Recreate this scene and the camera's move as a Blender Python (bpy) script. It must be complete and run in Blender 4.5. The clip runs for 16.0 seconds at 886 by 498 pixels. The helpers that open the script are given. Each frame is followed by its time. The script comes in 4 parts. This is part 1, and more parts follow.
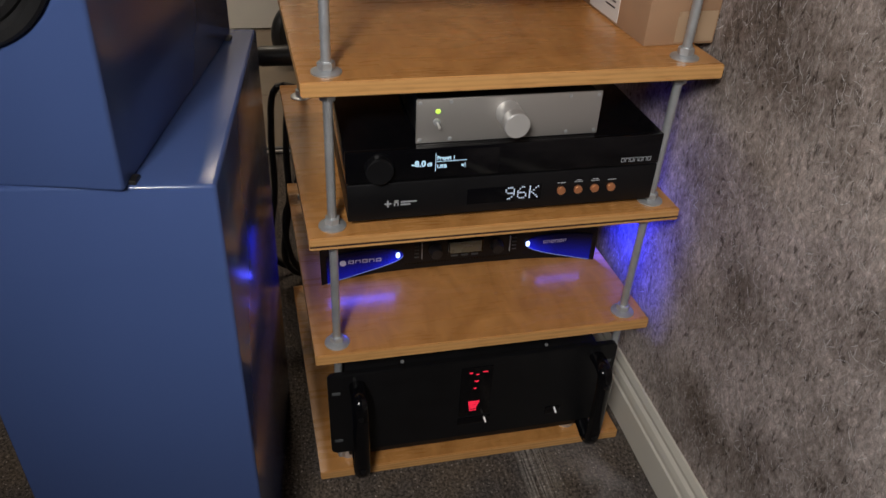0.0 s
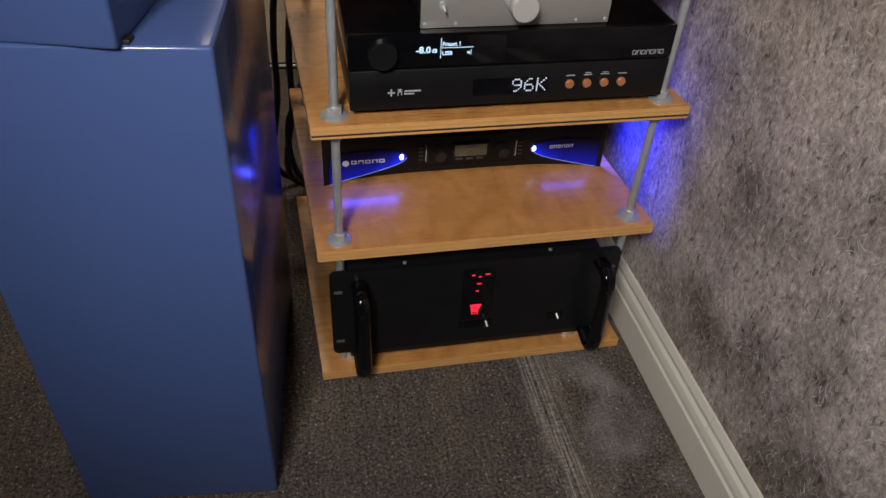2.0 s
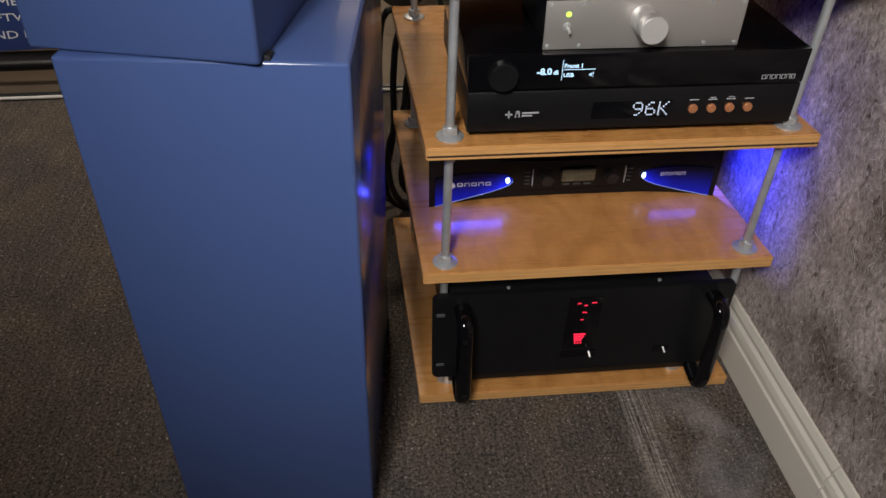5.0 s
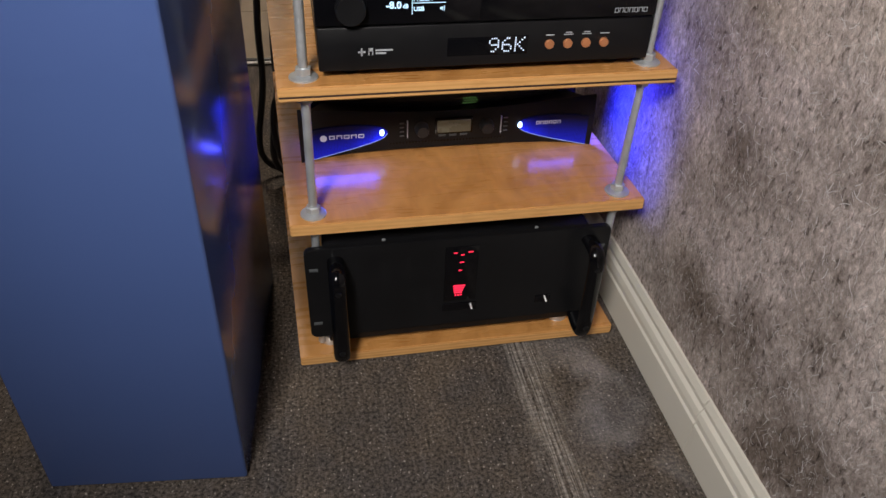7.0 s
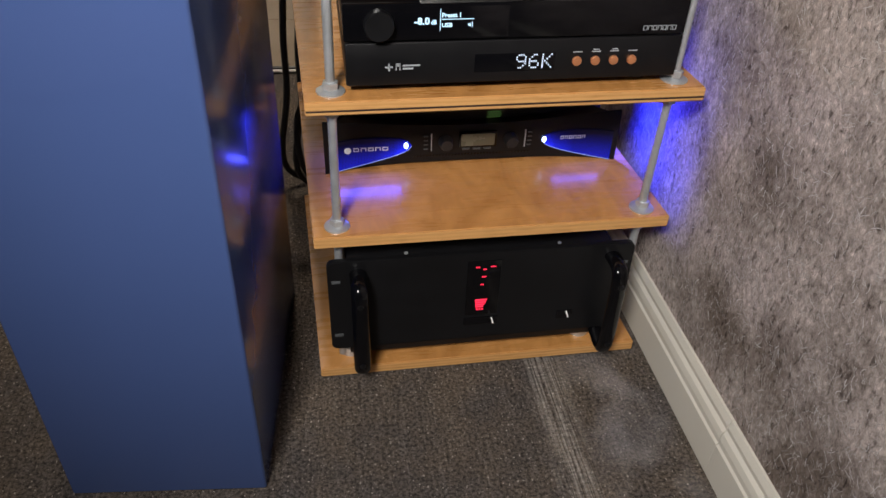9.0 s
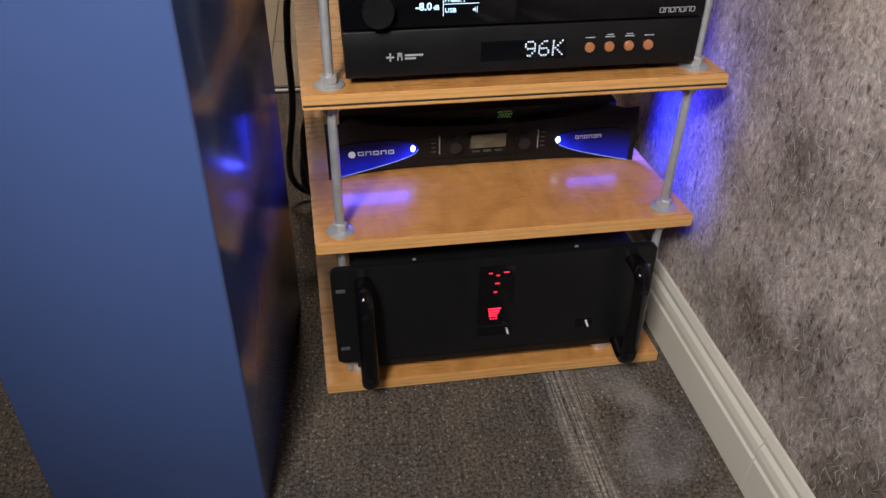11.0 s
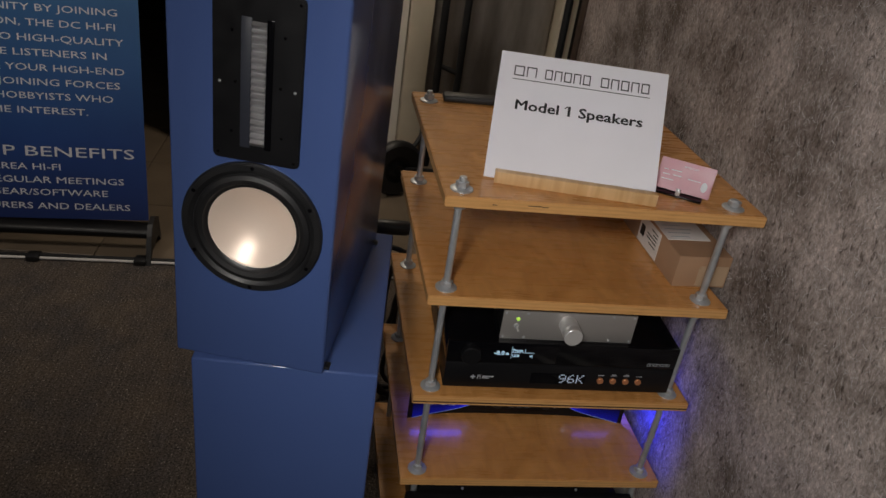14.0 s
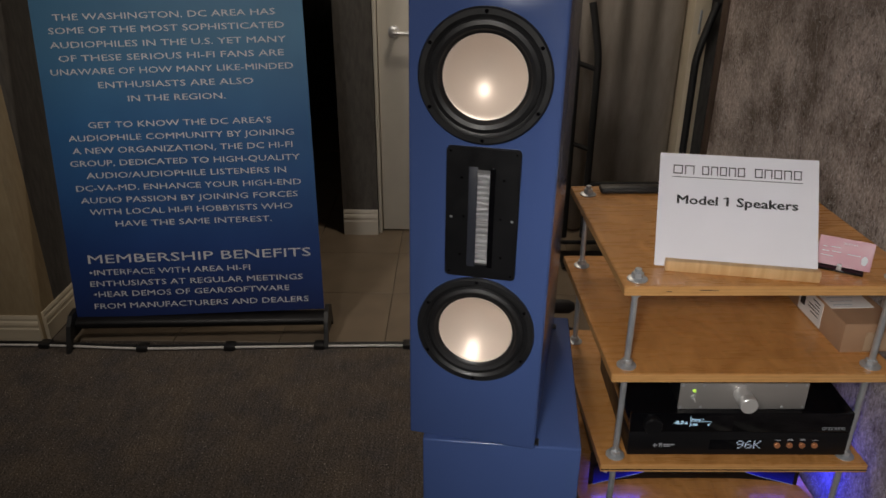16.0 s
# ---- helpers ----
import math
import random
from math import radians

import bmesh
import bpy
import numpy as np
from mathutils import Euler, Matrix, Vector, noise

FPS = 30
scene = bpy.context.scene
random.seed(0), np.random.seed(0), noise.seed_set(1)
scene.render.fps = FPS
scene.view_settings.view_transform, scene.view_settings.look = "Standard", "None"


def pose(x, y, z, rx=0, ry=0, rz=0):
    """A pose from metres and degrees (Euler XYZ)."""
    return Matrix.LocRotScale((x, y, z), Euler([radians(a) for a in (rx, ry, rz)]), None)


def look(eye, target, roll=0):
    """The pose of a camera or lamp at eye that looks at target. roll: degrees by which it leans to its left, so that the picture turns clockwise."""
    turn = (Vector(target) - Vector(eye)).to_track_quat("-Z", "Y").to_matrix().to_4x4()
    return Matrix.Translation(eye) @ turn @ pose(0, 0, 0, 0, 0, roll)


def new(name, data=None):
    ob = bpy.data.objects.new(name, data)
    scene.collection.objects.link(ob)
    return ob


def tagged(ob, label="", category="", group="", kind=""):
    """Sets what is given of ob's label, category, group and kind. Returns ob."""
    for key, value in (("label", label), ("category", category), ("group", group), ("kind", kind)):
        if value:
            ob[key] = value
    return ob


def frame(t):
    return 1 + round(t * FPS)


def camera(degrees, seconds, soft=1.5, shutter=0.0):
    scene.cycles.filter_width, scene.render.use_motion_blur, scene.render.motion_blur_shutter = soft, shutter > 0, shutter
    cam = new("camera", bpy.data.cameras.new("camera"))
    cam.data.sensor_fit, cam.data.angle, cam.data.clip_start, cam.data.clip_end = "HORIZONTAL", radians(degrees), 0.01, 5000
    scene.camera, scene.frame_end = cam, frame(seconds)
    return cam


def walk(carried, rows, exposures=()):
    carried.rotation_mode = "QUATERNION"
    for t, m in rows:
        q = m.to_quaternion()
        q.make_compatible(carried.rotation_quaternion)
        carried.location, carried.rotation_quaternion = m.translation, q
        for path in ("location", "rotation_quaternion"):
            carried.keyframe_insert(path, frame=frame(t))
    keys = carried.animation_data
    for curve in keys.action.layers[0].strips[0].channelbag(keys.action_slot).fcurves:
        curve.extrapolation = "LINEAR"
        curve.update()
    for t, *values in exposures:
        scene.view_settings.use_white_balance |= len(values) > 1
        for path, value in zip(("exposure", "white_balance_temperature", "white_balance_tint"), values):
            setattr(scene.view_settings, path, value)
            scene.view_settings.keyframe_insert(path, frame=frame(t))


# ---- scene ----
# ---------------------------------------------------------------- camera
cam = camera(61.8, 16.0, shutter=0.2)
PATH = [
    (0, (-0.022, -0.81, 1.039), (0.376, 0.783, -0.103), 3.6),
    (0.5, (-0.028, -0.817, 1.008), (0.371, 0.739, -0.183), 4.1),
    (1, (-0.025, -0.827, 0.983), (0.368, 0.694, -0.256), 4.3),
    (1.5, (-0.021, -0.834, 0.978), (0.368, 0.663, -0.289), 4.4),
    (2, (-0.021, -0.838, 0.979), (0.35, 0.664, -0.288), 4.4),
    (2.5, (-0.039, -0.845, 1.002), (0.26, 0.701, -0.232), 3.4),
    (3, (-0.087, -0.854, 1.051), (0.14, 0.723, -0.157), 2.5),
    (3.2, (-0.094, -0.854, 1.037), (0.1, 0.736, -0.16), 1.9),
    (5.3, (-0.056, -0.814, 0.94), (0.129, 0.755, -0.286), 2.0),
    (5.5, (-0.039, -0.813, 0.922), (0.177, 0.748, -0.308), 2.1),
    (6, (0.013, -0.829, 0.908), (0.271, 0.716, -0.336), 2.2),
    (6.5, (0.024, -0.845, 0.894), (0.347, 0.705, -0.327), 3.1),
    (7, (0.029, -0.854, 0.897), (0.373, 0.692, -0.324), 3.4),
    (7.5, (0.03, -0.858, 0.888), (0.378, 0.693, -0.326), 3.6),
    (8, (0.028, -0.86, 0.895), (0.377, 0.687, -0.323), 3.9),
    (8.5, (0.026, -0.856, 0.899), (0.356, 0.696, -0.319), 4.0),
    (8.7, (0.02, -0.851, 0.907), (0.336, 0.705, -0.309), 3.9),
    (11, (0.04, -0.82, 0.839), (0.297, 0.801, -0.304), 1.2),
    (11.5, (0.055, -0.829, 0.82), (0.343, 0.805, -0.298), 2.1),
    (12, (0.044, -0.843, 0.853), (0.333, 0.841, -0.185), 2.8),
    (12.5, (-0.066, -0.926, 1.015), (0.207, 0.82, 0.077), 4.4),
    (13, (-0.147, -0.954, 1.183), (0.152, 0.794, 0.259), 7.2),
    (13.5, (-0.168, -0.993, 1.309), (0.143, 0.743, 0.365), 8.8),
    (14, (-0.161, -1.026, 1.366), (0.133, 0.702, 0.404), 8.7),
    (14.5, (-0.153, -1.043, 1.374), (0.047, 0.686, 0.388), 6.7),
    (15, (-0.145, -1.076, 1.391), (-0.097, 0.674, 0.425), 3.5),
    (15.5, (-0.181, -1.135, 1.458), (-0.225, 0.646, 0.55), 0.9),
    (16, (-0.3, -1.16, 1.497), (-0.324, 0.654, 0.655), 0.2),
]
walk(cam, [(t, look(eye, target, roll)) for t, eye, target, roll in PATH],
     exposures=[(0.0, -0.7), (1.5, -0.25), (2.8, -0.52), (5.4, -0.18), (7.0, 0.06), (11.4, 0.16), (12.0, 0.2), (12.5, -0.4), (13.0, -0.8), (13.6, -1.2), (15.0, -1.38), (16.0, -1.15)])

# ---------------------------------------------------------------- world and lights
world = bpy.data.worlds.new("room_world")
scene.world = world
world.use_nodes = True
world.node_tree.nodes["Background"].inputs["Color"].default_value = (0.5, 0.55, 0.7, 1)
world.node_tree.nodes["Background"].inputs["Strength"].default_value = 0.05


def area_lamp(name, x, y, z, size, watts, colour, aim):
    data = bpy.data.lights.new(name, "AREA")
    data.shape, data.size, data.energy, data.color = "DISK", size, watts, colour
    ob = new(name, data)
    ob.matrix_world = look((x, y, z), aim)
    return ob


# added fills, no known fixture: loudspeaker from far behind the visitor, banner from above
area_lamp("tower_fill", -0.9, -2.6, 2.5, 0.3, 4.5, (1.0, 0.93, 0.86), (-0.38, -0.2, 1.38)).data.spread = radians(48)
area_lamp("banner_fill", -1.55, -0.3, 2.5, 0.28, 6.6, (1.0, 0.9, 0.8), (-1.3, 1.2, 0.85)).data.spread = radians(75)
# added fixed stand-in for the visitor's moving hand-held light, up-left of its path
spot = bpy.data.lights.new("handheld_stand_in", "SPOT")
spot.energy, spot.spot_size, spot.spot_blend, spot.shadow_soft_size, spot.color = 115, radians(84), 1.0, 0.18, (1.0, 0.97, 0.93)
new("handheld_stand_in", spot).matrix_world = look((-0.38, -1.25, 1.56), (0.58, -0.1, 0.5))
# blue light that leaves the vents at both ends of the rack amplifier, behind its ears
for x, z, side, wide, tall, watts in ((0.482, 0.345, 1, 0.006, 0.06, 1.15), (0.036, 0.325, -1, 0.07, 0.085, 0.07)):
    led_data = bpy.data.lights.new("blue_amplifier_light", "AREA")
    led_data.shape, led_data.size, led_data.size_y = "RECTANGLE", wide, tall
    led_data.energy, led_data.color = watts, (0.02, 0.03, 1.0)
    new("blue_amplifier_light", led_data).matrix_world = look((x, 0.212, z), (x + side, 0.212 - (1.3 if side > 0 else 0.2), z - 0.2))
# blue light that the two lit panels of that amplifier throw on the board before them
for x, wide, watts in ((0.085, 0.11, 0.085), (0.43, 0.08, 0.022)):
    led_data = bpy.data.lights.new("blue_panel_light", "AREA")
    led_data.shape, led_data.size, led_data.size_y = "RECTANGLE", wide, 0.012
    led_data.energy, led_data.color = watts, (0.06, 0.07, 1.0)
    new("blue_panel_light", led_data).matrix_world = look((x, 0.160, 0.315), (x, 0.06, 0.275))
# fill added above the tiles to lift curtain and door; no fixture known
area_lamp("entrance_fill", -0.1, 1.7, 2.5, 0.25, 24, (1.0, 0.86, 0.7), (-0.3, 1.75, 0))

# ---------------------------------------------------------------- materials


def material(name, colour=(0.5, 0.5, 0.5), rough=0.5, metal=0.0, spec=0.5, coat=0.0):
    m = bpy.data.materials.new(name)
    m.use_nodes = True
    b = m.node_tree.nodes["Principled BSDF"]
    b.inputs["Base Color"].default_value = (*colour, 1)
    b.inputs["Roughness"].default_value = rough
    b.inputs["Metallic"].default_value = metal
    b.inputs["Specular IOR Level"].default_value = spec
    b.inputs["Coat Weight"].default_value = coat
    b.inputs["Coat Roughness"].default_value = 0.15
    return m


def node(m, kind, **values):
    n = m.node_tree.nodes.new(kind)
    for key, value in values.items():
        n.inputs[key.replace("_", " ")].default_value = value
    return n


def link(m, a, out, b, into):
    m.node_tree.links.new(a.outputs[out], b.inputs[into])


def coords(m, scale=(1, 1, 1), rotate=(0, 0, 0), space="Object"):
    c = m.node_tree.nodes.new("ShaderNodeTexCoord")
    p = m.node_tree.nodes.new("ShaderNodeMapping")
    p.inputs["Scale"].default_value = scale
    p.inputs["Rotation"].default_value = rotate
    link(m, c, space, p, "Vector")
    return p


def noise_of(m, vec, scale, detail=4.0, rough=0.55, distort=0.0):
    n = node(m, "ShaderNodeTexNoise", Scale=scale, Detail=detail, Roughness=rough, Distortion=distort)
    link(m, vec, "Vector", n, "Vector")
    return n


def ramp(m, source, out, stops):
    r = m.node_tree.nodes.new("ShaderNodeValToRGB")
    while len(r.color_ramp.elements) < len(stops):
        r.color_ramp.elements.new(0.5)
    for e, (at, c) in zip(r.color_ramp.elements, stops):
        e.position, e.color = at, (*c, 1)
    link(m, source, out, r, "Fac")
    return r


def mix(m, a, aout, b, bout, fac, mode="MIX"):
    n = m.node_tree.nodes.new("ShaderNodeMixRGB")
    n.blend_type = mode
    n.inputs[0].default_value = fac
    link(m, a, aout, n, 1)
    link(m, b, bout, n, 2)
    return n


def bump(m, source, out, strength, distance=0.002):
    b = node(m, "ShaderNodeBump", Strength=strength, Distance=distance)
    link(m, source, out, b, "Height")
    link(m, b, "Normal", m.node_tree.nodes["Principled BSDF"], "Normal")


def shade(m, n, out="Color", into="Base Color"):
    link(m, n, out, m.node_tree.nodes["Principled BSDF"], into)


def smudged(name, colour, rough, metal=0.0, spec=0.5, coat=0.0, amount=0.12, scale=9.0):
    """A painted or plain surface with faint smudges in gloss and tone."""
    m = material(name, colour, rough, metal, spec, coat)
    v = coords(m)
    n = noise_of(m, v, scale, 5)
    lo = tuple(c * (1 - amount) for c in colour)
    hi = tuple(min(1, c * (1 + amount)) for c in colour)
    shade(m, ramp(m, n, "Fac", [(0.3, lo), (0.7, hi)]))
    r = ramp(m, noise_of(m, v, scale * 4, 4), "Fac", [(0.3, (rough * 0.85,) * 3), (0.7, (min(1, rough * 1.2),) * 3)])
    shade(m, r, into="Roughness")
    fine = noise_of(m, v, 260, 3)
    bump(m, fine, "Fac", 0.02, 0.0004)
    return m


def glow(name, colour, strength, base=(0.01, 0.01, 0.02)):
    m = material(name, base, 0.3)
    b = m.node_tree.nodes["Principled BSDF"]
    b.inputs["Emission Color"].default_value = (*colour, 1)
    b.inputs["Emission Strength"].default_value = strength
    return m


def make_felt():
    m = material("fibre_wallcovering", (0.3, 0.27, 0.25), 0.95, spec=0.1)
    blotch = noise_of(m, coords(m), 6, 6, 0.65)
    fibre = noise_of(m, coords(m, (1, 1, 0.7), (0.6, 0, 0)), 150, 6, 0.8, 0.5)
    pits = noise_of(m, coords(m, (1, 1, 0.45), (0.35, 0, 0)), 120, 3, 0.6, 0.6)
    a = ramp(m, fibre, "Fac", [(0.30, (0.11, 0.095, 0.085)), (0.46, (0.28, 0.245, 0.225)), (0.58, (0.40, 0.355, 0.335)), (0.72, (0.68, 0.62, 0.60))])
    b = ramp(m, blotch, "Fac", [(0.38, (0.6, 0.54, 0.5)), (0.60, (1.62, 1.56, 1.55))])
    c = mix(m, a, "Color", b, "Color", 1.0, "MULTIPLY")
    d = ramp(m, pits, "Fac", [(0.32, (0.28, 0.26, 0.25)), (0.42, (1, 1, 1))])
    shade(m, mix(m, c, "Color", d, "Color", 0.85, "MULTIPLY"))
    bump(m, fibre, "Fac", 0.9, 0.004)
    return m


def make_carpet():
    """Ribbed loop pile with pale flecks, a pale worn band beside the wall and dusty patches."""
    m = material("loop_carpet", (0.07, 0.06, 0.05), 0.97, spec=0.1)
    v = coords(m)
    ribs = noise_of(m, coords(m, (190, 9, 1), (0, 0, 0.04)), 1.0, 3, 0.6, 0.3)
    loops = noise_of(m, v, 190, 4, 0.75)
    tone = noise_of(m, v, 7, 5, 0.65)
    a = ramp(m, ribs, "Fac", [(0.3, (0.082, 0.071, 0.062)), (0.55, (0.108, 0.094, 0.083)), (0.75, (0.145, 0.13, 0.117))])
    b = ramp(m, tone, "Fac", [(0.35, (0.86, 0.9, 1.0)), (0.65, (1.32, 1.25, 1.15))])
    c = mix(m, a, "Color", b, "Color", 1.0, "MULTIPLY")
    d = ramp(m, loops, "Fac", [(0.38, (0.32, 0.32, 0.32)), (0.62, (1.55, 1.5, 1.45))])
    e = mix(m, c, "Color", d, "Color", 1.0, "MULTIPLY")
    flecks = ramp(m, noise_of(m, coords(m, (1, 0.7, 1)), 240, 2, 0.5), "Fac", [(0.65, (0, 0, 0)), (0.72, (0.40, 0.36, 0.32))])
    e = mix(m, e, "Color", flecks, "Color", 0.9, "ADD")
    # distance from the middle of the worn band, with a wandering edge
    s = m.node_tree.nodes.new("ShaderNodeSeparateXYZ")
    wander = mix(m, v, "Vector", noise_of(m, v, 14, 3), "Color", 0.035)
    link(m, wander, "Color", s, "Vector")
    band = ramp(m, s, "X", [(0.325, (0, 0, 0)), (0.352, (0.85,) * 3), (0.378, (0.85,) * 3), (0.41, (0, 0, 0))])
    threads = ramp(m, noise_of(m, coords(m, (230, 5, 1), (0, 0, 0.05)), 1.0, 4, 0.7, 0.2), "Fac", [(0.42, (0, 0, 0)), (0.62, (0.42, 0.39, 0.355))])
    cross = ramp(m, noise_of(m, coords(m, (40, 260, 1)), 1.0, 3, 0.6), "Fac", [(0.45, (0.3,) * 3), (0.65, (1.2,) * 3)])
    worn = mix(m, mix(m, threads, "Color", cross, "Color", 0.7, "MULTIPLY"), "Color", band, "Color", 1.0, "MULTIPLY")
    e = mix(m, e, "Color", worn, "Color", 1.0, "ADD")
    dust_at = ramp(m, s, "X", [(0.39, (0, 0, 0)), (0.44, (1, 1, 1)), (0.5, (1, 1, 1)), (0.545, (0, 0, 0))])
    dust = ramp(m, noise_of(m, v, 9, 3, 0.5), "Fac", [(0.42, (0, 0, 0)), (0.6, (0.13, 0.122, 0.125))])
    shade(m, mix(m, e, "Color", mix(m, dust, "Color", dust_at, "Color", 1.0, "MULTIPLY"), "Color", 1.0, "ADD"))
    bump(m, loops, "Fac", 0.9, 0.004)
    return m


def make_veneer():
    m = material("varnished_birch", (0.42, 0.22, 0.09), 0.3, coat=0.3)
    v = coords(m, (2.0, 13, 6))
    grain = noise_of(m, v, 1.6, 6, 0.5, 0.6)
    cloud = noise_of(m, coords(m, (13, 5.0, 1), (0, 0, 0.3)), 1.2, 5, 0.6, 2.2)
    a = ramp(m, grain, "Fac", [(0.25, (0.53, 0.248, 0.076)), (0.55, (0.565, 0.272, 0.086)), (0.8, (0.59, 0.29, 0.096))])
    b = ramp(m, cloud, "Fac", [(0.32, (0.8, 0.75, 0.68)), (0.5, (0.97, 0.95, 0.92)), (0.68, (1.12, 1.11, 1.1))])
    shade(m, mix(m, a, "Color", b, "Color", 1.0, "MULTIPLY"))
    r = ramp(m, noise_of(m, v, 6, 3), "Fac", [(0.3, (0.22,) * 3), (0.7, (0.36,) * 3)])
    shade(m, r, into="Roughness")
    bump(m, grain, "Fac", 0.03, 0.0006)
    return m


def make_ply_edge(dark=0.5):
    m = material("plywood_edge", (0.6, 0.36, 0.15), 0.45)
    v = coords(m)
    w = m.node_tree.nodes.new("ShaderNodeTexWave")
    w.bands_direction = "Z"
    w.inputs["Scale"].default_value = 48
    w.inputs["Distortion"].default_value = 0.5
    w.inputs["Detail"].default_value = 2
    link(m, v, "Vector", w, "Vector")
    a = ramp(m, w, "Fac", [(0.0, (0.57, 0.295, 0.10)), (0.4, (0.62, 0.33, 0.118)), (1.0, (0.66, 0.36, 0.135))])
    b = ramp(m, noise_of(m, coords(m, (7, 7, 60)), 3, 4), "Fac", [(0.3, (0.8, 0.76, 0.7)), (0.5, (1, 1, 1))])
    shade(m, mix(m, a, "Color", b, "Color", 1.0, "MULTIPLY"))
    return m


def make_fabric(name, lo, hi, scale=40.0):
    m = material(name, hi, 0.9, spec=0.2)
    n = noise_of(m, coords(m, (1, 1, 0.25)), scale, 5)
    shade(m, ramp(m, n, "Fac", [(0.3, lo), (0.7, hi)]))
    bump(m, n, "Fac", 0.15, 0.002)
    return m


def make_fibre():
    m = material("pale_fibre", (0.5, 0.46, 0.44), 0.8, spec=0.3)
    g = m.node_tree.nodes.new("ShaderNodeNewGeometry")
    shade(m, ramp(m, g, "Random Per Island", [(0.0, (0.27, 0.235, 0.215)), (0.5, (0.45, 0.41, 0.39)), (0.85, (0.66, 0.62, 0.61)), (1.0, (0.82, 0.79, 0.79))]))
    return m


FIBRE = make_fibre()
FELT = make_felt()
CARPET = make_carpet()
VENEER = make_veneer()
PLY = make_ply_edge()


def make_blue():
    m = material("satin_blue_paint", (0.06, 0.096, 0.255), 0.2, spec=0.5)
    v = coords(m)
    shade(m, ramp(m, noise_of(m, v, 2.5, 3), "Fac", [(0.2, (0.055, 0.093, 0.245)), (0.8, (0.063, 0.104, 0.272))]))
    shade(m, ramp(m, noise_of(m, v, 14, 5, 0.7), "Fac", [(0.3, (0.15,) * 3), (0.7, (0.25,) * 3)]), into="Roughness")
    bump(m, noise_of(m, v, 90, 2), "Fac", 0.03, 0.0006)
    return m


BLUE_PAINT = make_blue()
BLACK_METAL = smudged("black_anodised", (0.006, 0.006, 0.007), 0.4, 0.0, 0.3, amount=0.2)
BLACK_GLOSS = smudged("black_gloss", (0.003, 0.003, 0.004), 0.12, 0.0, 0.35, amount=0.2)
BLACK_PLASTIC = smudged("black_plastic", (0.014, 0.014, 0.015), 0.5, amount=0.2)
RUBBER = smudged("black_rubber", (0.012, 0.012, 0.013), 0.42, amount=0.25)
ZINC = smudged("zinc_plated_steel", (0.56, 0.58, 0.6), 0.42, 0.65, amount=0.15, scale=40)
SILVER = material("brushed_aluminium", (0.44, 0.42, 0.40), 0.36, 0.6)
KNOB_METAL = material("turned_aluminium", (0.8, 0.79, 0.78), 0.3, 0.6)
CONE = material("champagne_cone", (1.0, 0.83, 0.70), 0.38, 0.25)
COPPER = smudged("copper_button", (0.72, 0.3, 0.14), 0.35, 0.6)
WHITE_PAINT = smudged("white_gloss_paint", (0.74, 0.7, 0.62), 0.35, amount=0.04, scale=6)
CREAM_PAINT = smudged("cream_paint", (0.66, 0.58, 0.44), 0.45, amount=0.06, scale=6)
TAN_WALL = make_fabric("tan_wallpaper", (0.36, 0.28, 0.17), (0.44, 0.35, 0.22), 60)
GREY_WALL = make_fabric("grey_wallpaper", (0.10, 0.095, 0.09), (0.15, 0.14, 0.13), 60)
# darkness of the unlit room beyond the opening, put into the wall colour
SHADE_WALL = make_fabric("shade_toned_wall", (0.05, 0.045, 0.045), (0.08, 0.075, 0.07), 30)
CURTAIN = make_fabric("taupe_curtain", (0.3, 0.265, 0.23), (0.38, 0.34, 0.30), 30)
BROWN_TRIM = smudged("dark_brown_wood", (0.055, 0.03, 0.02), 0.45, amount=0.3)
PAPER = smudged("white_card", (0.78, 0.77, 0.82), 0.7, amount=0.02)
LABEL_WHITE = smudged("label_paper", (0.72, 0.7, 0.68), 0.6, amount=0.03)
CARDBOARD = smudged("brown_cardboard", (0.36, 0.215, 0.125), 0.8, amount=0.12, scale=14)
PACK_TAPE = smudged("clear_packing_tape", (0.44, 0.31, 0.2), 0.3, amount=0.05)
BLUE_TAPE = smudged("blue_masking_tape", (0.02, 0.12, 0.5), 0.6, amount=0.08)
DARK_GLUE = material("dark_glue_line", (0.03, 0.014, 0.008), 0.8)
PINK = smudged("rose_card", (0.42, 0.16, 0.21), 0.4, amount=0.06)


def make_maple():
    m = material("figured_maple", (0.6, 0.38, 0.18), 0.35)
    n = noise_of(m, coords(m, (60, 6, 6)), 1.0, 4, 0.5, 0.6)
    shade(m, ramp(m, n, "Fac", [(0.3, (0.5, 0.29, 0.12)), (0.7, (0.68, 0.45, 0.23))]))
    return m


MAPLE = make_maple()
INK = material("black_ink", (0.01, 0.01, 0.012), 0.6)
WHITE_INK = material("white_print", (0.66, 0.68, 0.72), 0.6)
DIM_INK = material("dim_print", (0.08, 0.085, 0.09), 0.5)
GREY_INK = material("grey_print", (0.4, 0.42, 0.45), 0.5)
TILE = smudged("beige_stone_tile", (0.2, 0.155, 0.11), 0.4, amount=0.15, scale=7)
GROUT = material("grout", (0.12, 0.1, 0.08), 0.9)
CEILING = smudged("white_ceiling", (0.7, 0.68, 0.64), 0.9, amount=0.03)


LED_BLUE = glow("blue_white_led", (0.4, 0.55, 1.0), 6)


